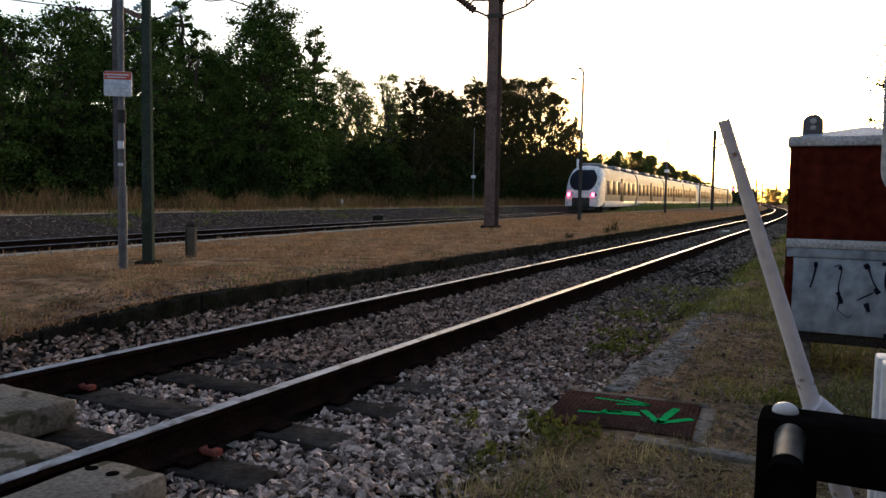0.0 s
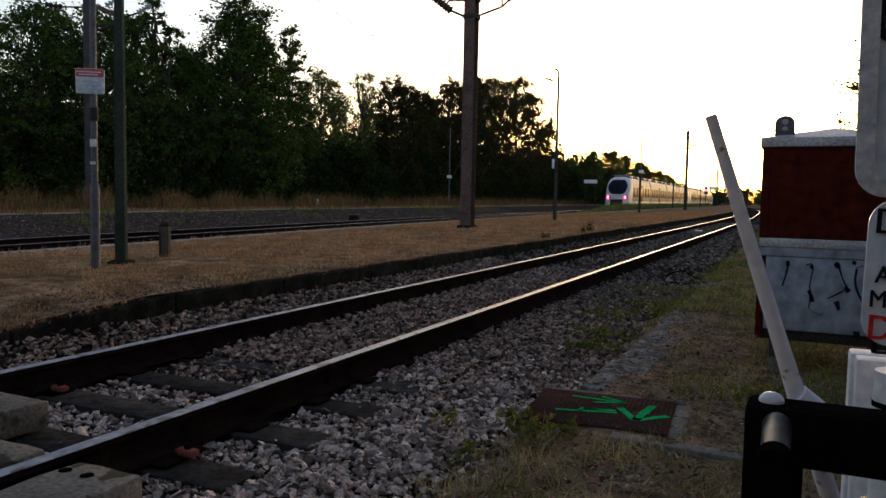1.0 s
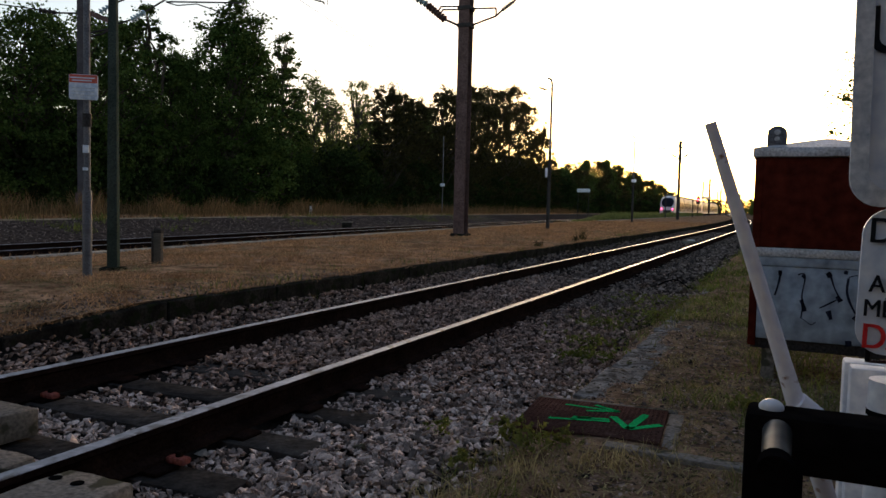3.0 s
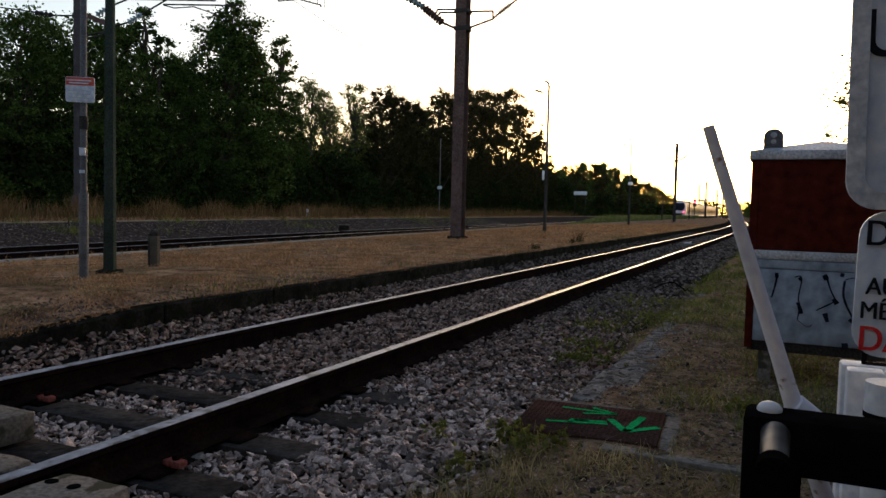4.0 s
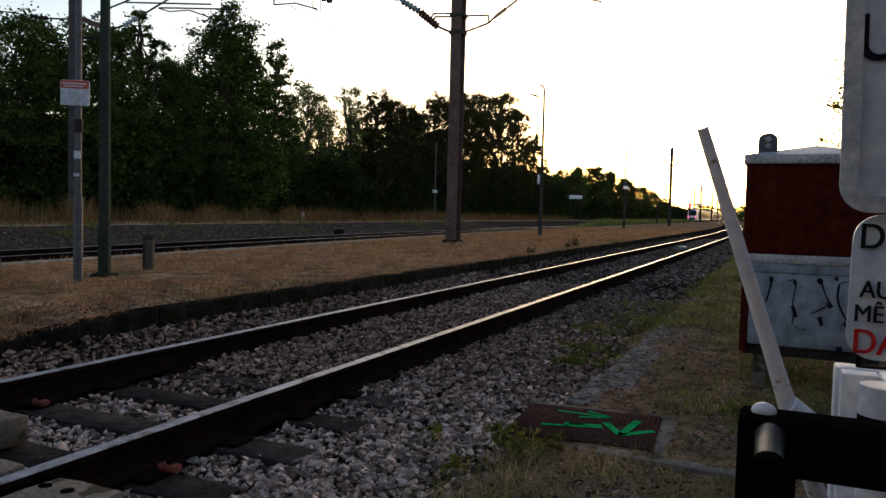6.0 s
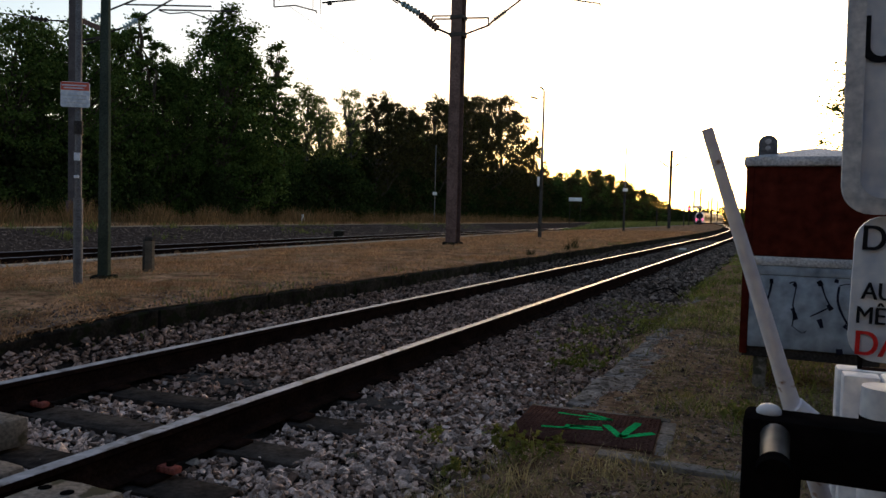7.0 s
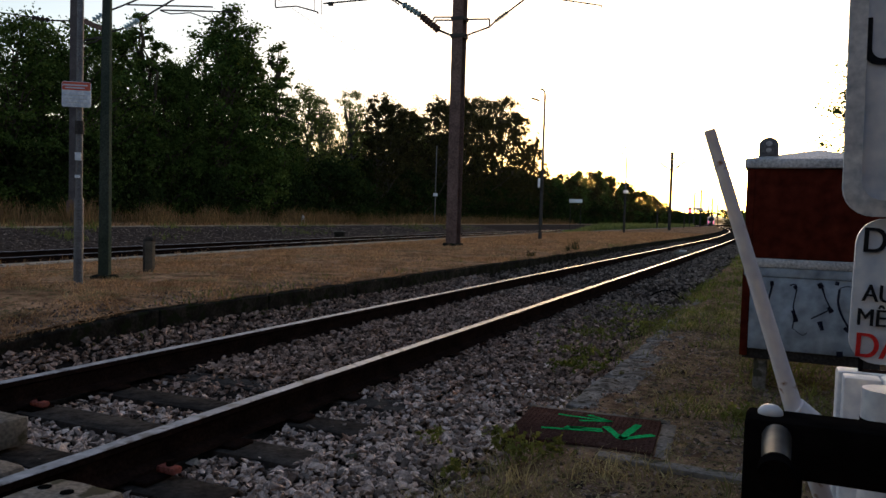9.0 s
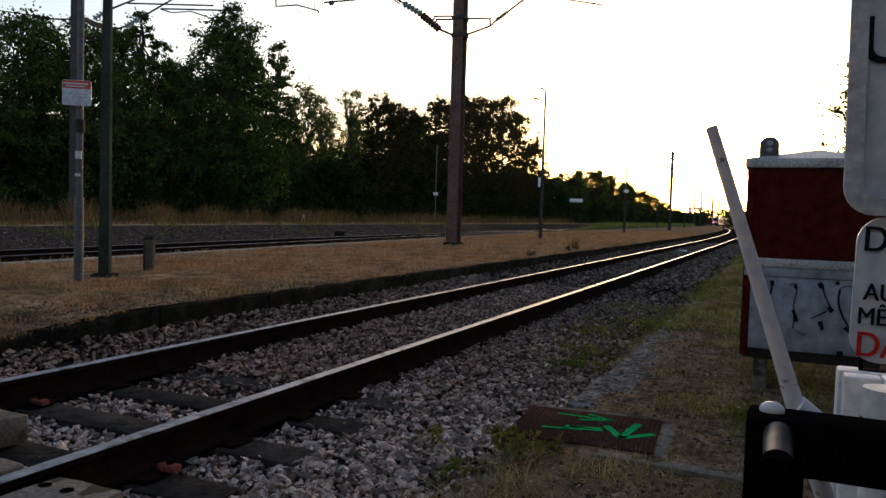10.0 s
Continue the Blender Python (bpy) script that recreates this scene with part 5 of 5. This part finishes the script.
# tall grass before the wood
n = 46000
y = 2 + 98 * rng.uniform(0, 1, n) ** 1.3
x = np.array([track_b(v) for v in y]) - 5.4 - rng.uniform(0, 1, n) ** 0.8 * 6.0
k = noise_mask(x, y, 0.45, -0.3, 0.4)
x, y = x[k], y[k]
blades("tall_grass", np.stack([x, y, np.full(len(x), 0.28)], 1), rng.uniform(0.25, 1.05, len(x)) * (0.7 + 0.5 * np.sin(y * 0.9 + x) ** 2), rng.uniform(0.015, 0.035, len(x)), M_BLADE_T, "tall dry grass in front of the wood", 0.25)
n = 9000
y = 2 + 98 * rng.uniform(0, 1, n) ** 1.3
x = np.array([track_b(v) for v in y]) - 5.55 - rng.uniform(0, 1, n) * 0.9
blades("verge_grass", np.stack([x, y, np.full(len(x), 0.33)], 1), rng.uniform(0.05, 0.2, len(x)), rng.uniform(0.02, 0.04, len(x)), M_BLADE, "short pale dry grass beyond the far track", 0.6)
# green growth between the tracks further on
n = 20000
y = 58 + 150 * rng.uniform(0, 1, n) ** 1.3
t = rng.uniform(0, 1, n)
x = np.array([back_edge(v) for v in y]) - 0.3 - t * np.maximum(0.6, np.array([back_edge(v) - track_b(v) for v in y]) - 2.2)
blades("green_growth", np.stack([x, y, np.full(n, -0.2)], 1), rng.uniform(0.5, 1.15, n) * np.clip((y - 55) / 18, 0.35, 1), rng.uniform(0.03, 0.07, n), M_GROWTH, "lush green weeds between the tracks", 0.25)
# weeds at the platform edge
for wx, wy, wh in ((-1.9, 17.6, 0.3), (-1.95, 18.5, 0.5), (-1.95, 14.2, 0.2)):
    n = 40
    p = np.stack([wx + rng.normal(size=n) * 0.05, wy + rng.normal(size=n) * 0.08, np.full(n, 0.14)], 1)
    tagged(blades("edge_weed", p, rng.uniform(0.4, 1, n) * wh, rng.uniform(0.01, 0.025, n), M_LEAF_C, "dark dried weed on the platform edge", 0.3), kind="stuff")
# the path side: dry and green tufts
def tufts(name, n, x0, x1, y0, y1, s, lo, hi, h0, h1, material, label, power=1.2):
    p = scatter(n, x0, x1, y0, y1, power)
    x, y = p.T
    k = noise_mask(x, y, s, lo, hi) & ~((x > 2.08) & (x < 2.96) & (y > 0.6) & (y < 1.42)) & ~((x > 2.22) & (x < 2.62) & (y > 1.45) & (y < 4.2) & (rng.uniform(0, 1, n) < 0.93))
    x, y = x[k], y[k]
    z = np.array([ground_z(a, b) for a, b in zip(x, y)]) - 0.01
    return blades(name, np.stack([x, y, z], 1), rng.uniform(h0, h1, len(x)), rng.uniform(0.003, 0.008, len(x)) * (1 + y / 10).clip(1, 4), material, label, 0.7)


tufts("dry_tufts", 26000, 1.95, 3.6, -0.9, 8, 1.7, -0.05, 0.35, 0.02, 0.08, M_STRAW, "dry straw tufts on the bare ground")
tufts("dry_tufts", 3600, 1.9, 3.3, -0.8, 0.60, 2.2, -0.1, 0.35, 0.04, 0.13, M_STRAW, "dry straw tufts before the drain cover")
tufts("green_tufts", 1500, 2.05, 3.3, -0.5, 0.58, 2.6, 0.0, 0.35, 0.03, 0.12, M_BLADE_G, "thin green grass before the drain cover")
tufts("green_tufts", 10000, 1.7, 3.4, 1.6, 14, 2.3, 0.12, 0.4, 0.03, 0.12, M_BLADE_G, "low green weeds beside the trough covers")
tufts("green_tufts", 26000, 2.0, 4.5, 5.2, 40, 2.1, -0.3, 0.4, 0.04, 0.14, M_BLADE_G, "green grass strip beside the track", 1.6)
tufts("green_tufts", 3000, 3.2, 5.0, 1.2, 4, 1.0, -0.2, 0.2, 0.05, 0.2, M_BLADE_G, "green weeds round the cabinet feet")


def leafy(x, y, n, spread, h):
    """A low weed of small leaves."""
    c = np.stack([x + rng.normal(size=n) * spread, y + rng.normal(size=n) * spread, -0.13 + rng.uniform(0.2, 1, n) * h], 1)
    co, q = leaf_cloud(c, np.full(n, 0.03), 9, 0.022)
    ob = fast("weed", co, q, M_BLADE_G)
    return tagged(ob, "small leafy green weed in the gravel", "weed", "weeds in the gravel", "stuff")


for x, y, n, sp_, h in ((2.31, 0.38, 34, 0.06, 0.11), (2.46, 0.52, 14, 0.03, 0.08), (2.19, 0.42, 20, 0.04, 0.12), (1.86, 0.34, 9, 0.02, 0.12), (2.10, 0.02, 12, 0.04, 0.05), (2.02, 2.8, 60, 0.12, 0.06), (1.9, 3.4, 60, 0.16, 0.06), (1.75, 4.6, 60, 0.2, 0.07), (2.0, 5.5, 90, 0.25, 0.07), (1.85, 7.0, 90, 0.3, 0.08), (3.35, 1.6, 60, 0.1, 0.12)):
    leafy(x, y, n, sp_, h)

strip("verge_path", steps(-20, 140), lambda y: [(track_b(y) + u, z) for u, z in ((-5.8, 0.345), (-5.6, 0.365 + 0.015 * wob(3, y, 0.6)), (-5.3, 0.365 + 0.015 * wob(5, y, 0.6)), (-5.15, 0.27))], M_PATH, label="narrow pale sandy strip beyond the far track", category="path")
# litter and grit on the bare ground
p = scatter(17000, 1.9, 4.6, -1.0, 9, 1.3)
gz = np.array([ground_z(a, b) for a, b in p])
k = ~((p[:, 0] > 2.08) & (p[:, 0] < 2.96) & (p[:, 1] > 0.62) & (p[:, 1] < 1.42))
stones("grit", np.stack([p[k, 0], p[k, 1], gz[k]], 1), rng.uniform(0.004, 0.014, k.sum()), M_STONE_DARK, "loose grit and small stones on bare earth")

p = scatter(7000, -2.9, -1.76, -3.5, 5.5, 1.0)
p = p[rng.uniform(0, 1, len(p)) < np.clip(1.3 - (-1.76 - p[:, 0]) / 0.8, 0, 1)]
stones("grit", np.stack([p[:, 0], p[:, 1], [turf_z(a, b) + 0.002 for a, b in p]], 1), rng.uniform(0.005, 0.02, len(p)), M_STONE_DARKER, "grey grit along the worn platform edge")
p = scatter(3000, 2.5, 4.2, -0.8, 7, 1.2)
p = p[~((p[:, 0] < 2.96) & (p[:, 1] > 0.6) & (p[:, 1] < 1.42))]
stones("clods", np.stack([p[:, 0], p[:, 1], [ground_z(a, b) for a, b in p]], 1), rng.uniform(0.008, 0.026, len(p)), M_STONE_DARKER, "brown clods and stones on the bare ground")
p = scatter(9000, 2.55, 4.4, -0.6, 7, 1.3)
k = ~((p[:, 0] < 2.96) & (p[:, 1] > 0.6) & (p[:, 1] < 1.42))
p = p[k]
co = np.stack([p[:, 0], p[:, 1], [ground_z(a, b) + 0.006 for a, b in p]], 1)
blades("plant_litter", co, rng.uniform(0.006, 0.014, len(co)), rng.uniform(0.004, 0.012, len(co)), M_STRAW, "dead stalks and leaves littering the bare earth", 4.0)

# ---- plain unseen walls, added behind and beside the camera to block skylight ----
tagged(finish("sky_block_south", box(-9, 14, -9.6, -9.2, -0.3, 7.5, 0.02), M_RENDER), "unseen plain grey wall, added to block skylight", "wall", kind="structure")
tagged(finish("sky_block_east", box(9.0, 9.4, -9.2, 4.0, -0.3, 6.5, 0.02), M_RENDER), "unseen plain grey wall, added to block skylight", "wall", kind="structure")

# ---- the train ----
CAR = 17.9
SIDE = [(-1.40, 0.95), (-1.43, 1.4), (-1.43, 2.6), (-1.36, 3.25), (-1.15, 3.62), (-0.7, 3.82), (0, 3.88)]
SECTION = SIDE + [(-x, z) for x, z in SIDE[-2::-1]]


def hull(stations):
    """A lofted shell: stations of (y, width factor, bottom, top, lift) along the car."""
    bm = bmesh.new()
    rows = []
    for y, w, zb, zt in stations:
        rows.append([bm.verts.new((x * w, y, zb + (z - 0.95) / 2.93 * (zt - zb))) for x, z in SECTION])
    for a, b in zip(rows[:-1], rows[1:]):
        for i in range(len(a) - 1):
            bm.faces.new((a[i], a[i + 1], b[i + 1], b[i]))
        bm.faces.new((a[-1], a[0], b[0], b[-1]))
    bm.faces.new(rows[0])
    bm.faces.new(rows[-1][::-1])
    bmesh.ops.recalc_face_normals(bm, faces=bm.faces)
    return bm


def train_car(nose):
    """A car: nose -1 has a cab at its near end, +1 at its far end, 0 none. Its near end is y = 0."""
    label = "white regional train end car with dark windscreen" if nose else "silver regional train car with a long tinted window band"
    car = thing("train_car", label, "train car", group="cars of the departing train")
    y0, y1 = (2.6 if nose < 0 else 0.25), (CAR - 2.6 if nose > 0 else CAR - 0.25)
    part("body", hull([(y0, 1, 0.95, 3.88), (y1, 1, 0.95, 3.88)]), M_TRAINS, car, "silver body shell")
    part("skirt", box(-1.36, 1.36, y0 + 0.3, y1 - 0.3, 0.42, 0.98, 0.06), M_TRAIN, car)
    for x in (-1.437, 1.437):
        for a in np.arange(y0 + 0.8, y1 - 1.8, 2.35):
            part("window", box(x - 0.016, x + 0.016, a, a + 2.12, 1.50, 2.66, 0.01), M_TRAING, car)
        part("door", box(x - 0.016, x + 0.016, (y0 + y1) / 2 - 0.75, (y0 + y1) / 2 + 0.75, 0.9, 3.0, 0.01), M_TRAING, car, "dark glazed door")
    for a in (y0 + 1.6, (y0 + y1) / 2, y1 - 2.2):
        part("roof_unit", box(-0.95, 0.95, a - 1.3, a + 1.3, 3.8, 4.12, 0.12), M_TRAINS, car, "roof equipment box")
    for a in ((4.0, CAR - 1.2) if nose < 0 else (1.2, CAR - 4.0) if nose > 0 else (1.2, CAR - 1.2)):
        bogie = part("bogie", box(-1.15, 1.15, a - 1.2, a + 1.2, 0.35, 0.75, 0.05), M_TRAIND, car)
        for dy in (-0.85, 0.85):
            part("wheelset", tube((-0.8, a + dy, 0.42), (0.8, a + dy, 0.42), 0.42, seg=20), M_TRAIND, bogie)
    part("gangway", box(-1.1, 1.1, -0.24 if nose >= 0 else y0, 0.26 if nose >= 0 else y0 + 0.1, 0.9, 3.6, 0.05), M_TRAIND, car, "black gangway bellows")
    if nose:
        f = (lambda y: y) if nose < 0 else (lambda y: CAR - y)
        part("nose", hull([(f(0.0), 0.80, 0.55, 1.25), (f(0.06), 0.90, 0.48, 1.55), (f(0.28), 0.955, 0.45, 1.95), (f(0.7), 0.975, 0.45, 2.75), (f(1.15), 0.985, 0.5, 3.35), (f(1.75), 0.995, 0.6, 3.72), (f(2.5), 1.0, 0.8, 3.9), (f(2.64), 1.004, 0.9, 3.9)]), M_TRAIN, car, "rounded white cab nose")
        bm = bmesh.new()
        grid = []
        for i in range(9):
            t = i / 8
            z = 1.78 + 1.72 * t
            yy = np.interp(z, [1.55, 1.95, 2.75, 3.35, 3.72], [0.06, 0.28, 0.7, 1.15, 1.75]) - 0.12
            w = 1.14 * math.sin(math.pi * (0.13 + 0.72 * t)) ** 0.6
            grid.append([bm.verts.new((w * (j / 4 - 1), f(yy + 0.16 * (j / 4 - 1) ** 2), z)) for j in range(9)])
        for a, b in zip(grid[:-1], grid[1:]):
            for j in range(8):
                bm.faces.new((a[j], a[j + 1], b[j + 1], b[j]))
        bmesh.ops.recalc_face_normals(bm, faces=bm.faces)
        part("windscreen", bm, M_TRAING, car, "dark curved windscreen")
        part("coupler_hatch", box(-0.75, 0.75, min(f(-0.04), f(0.3)), max(f(-0.04), f(0.3)), 0.42, 1.2, 0.08), M_TRAIND, car, "black coupler hatch")
        part("plough", box(-1.1, 1.1, min(f(0.15), f(0.6)), max(f(0.15), f(0.6)), 0.15, 0.5, 0.05), M_TRAIND, car)
        for x in (-1.0, 1.0):
            head = part("lamp_housing", box(x - 0.28, x + 0.28, min(f(-0.03), f(0.25)), max(f(-0.03), f(0.25)), 1.30, 1.56, 0.06), M_TRAING, car)
            if nose < 0:
                bm = bmesh.new()
                bmesh.ops.create_uvsphere(bm, u_segments=16, v_segments=8, radius=0.15, matrix=Matrix.Translation((x, -0.05, 1.43)) @ Matrix.Diagonal((1, 0.4, 1, 1)))
                part("tail_lamp", bm, M_TAIL, head, "glowing red tail lamp")
    return car


CARS = [train_car(n) for n in (-1, 0, 0, 1, -1, 0, 0, 1)]
for c in CARS[4].children_recursive:
    if c.name.startswith("tail_lamp"):
        c.data.materials[0] = M_TRAING


# ---- movement ----
def motions():
    """The train runs away along the far track at an even pace."""
    ys = np.arange(20, 700, 0.5)
    xs = np.array([track_b(v) for v in ys])
    run = np.concatenate([[0], np.cumsum(np.hypot(np.diff(xs), np.diff(ys)))])
    s0 = float(np.interp(57.5, ys, run))
    for k, car in enumerate(CARS):
        rows = []
        for i in range(21):
            t = i * 0.5
            s = s0 + 29.3 * t + k * CAR
            ya, yb = (float(np.interp(q, run, ys)) for q in (s, s + CAR))
            xa, xb = track_b(ya), track_b(yb)
            rows.append((t, pose(xa, ya, 0, 0, 0, math.degrees(math.atan2(xa - xb, yb - ya)))))
        walk(car, rows)


motions()
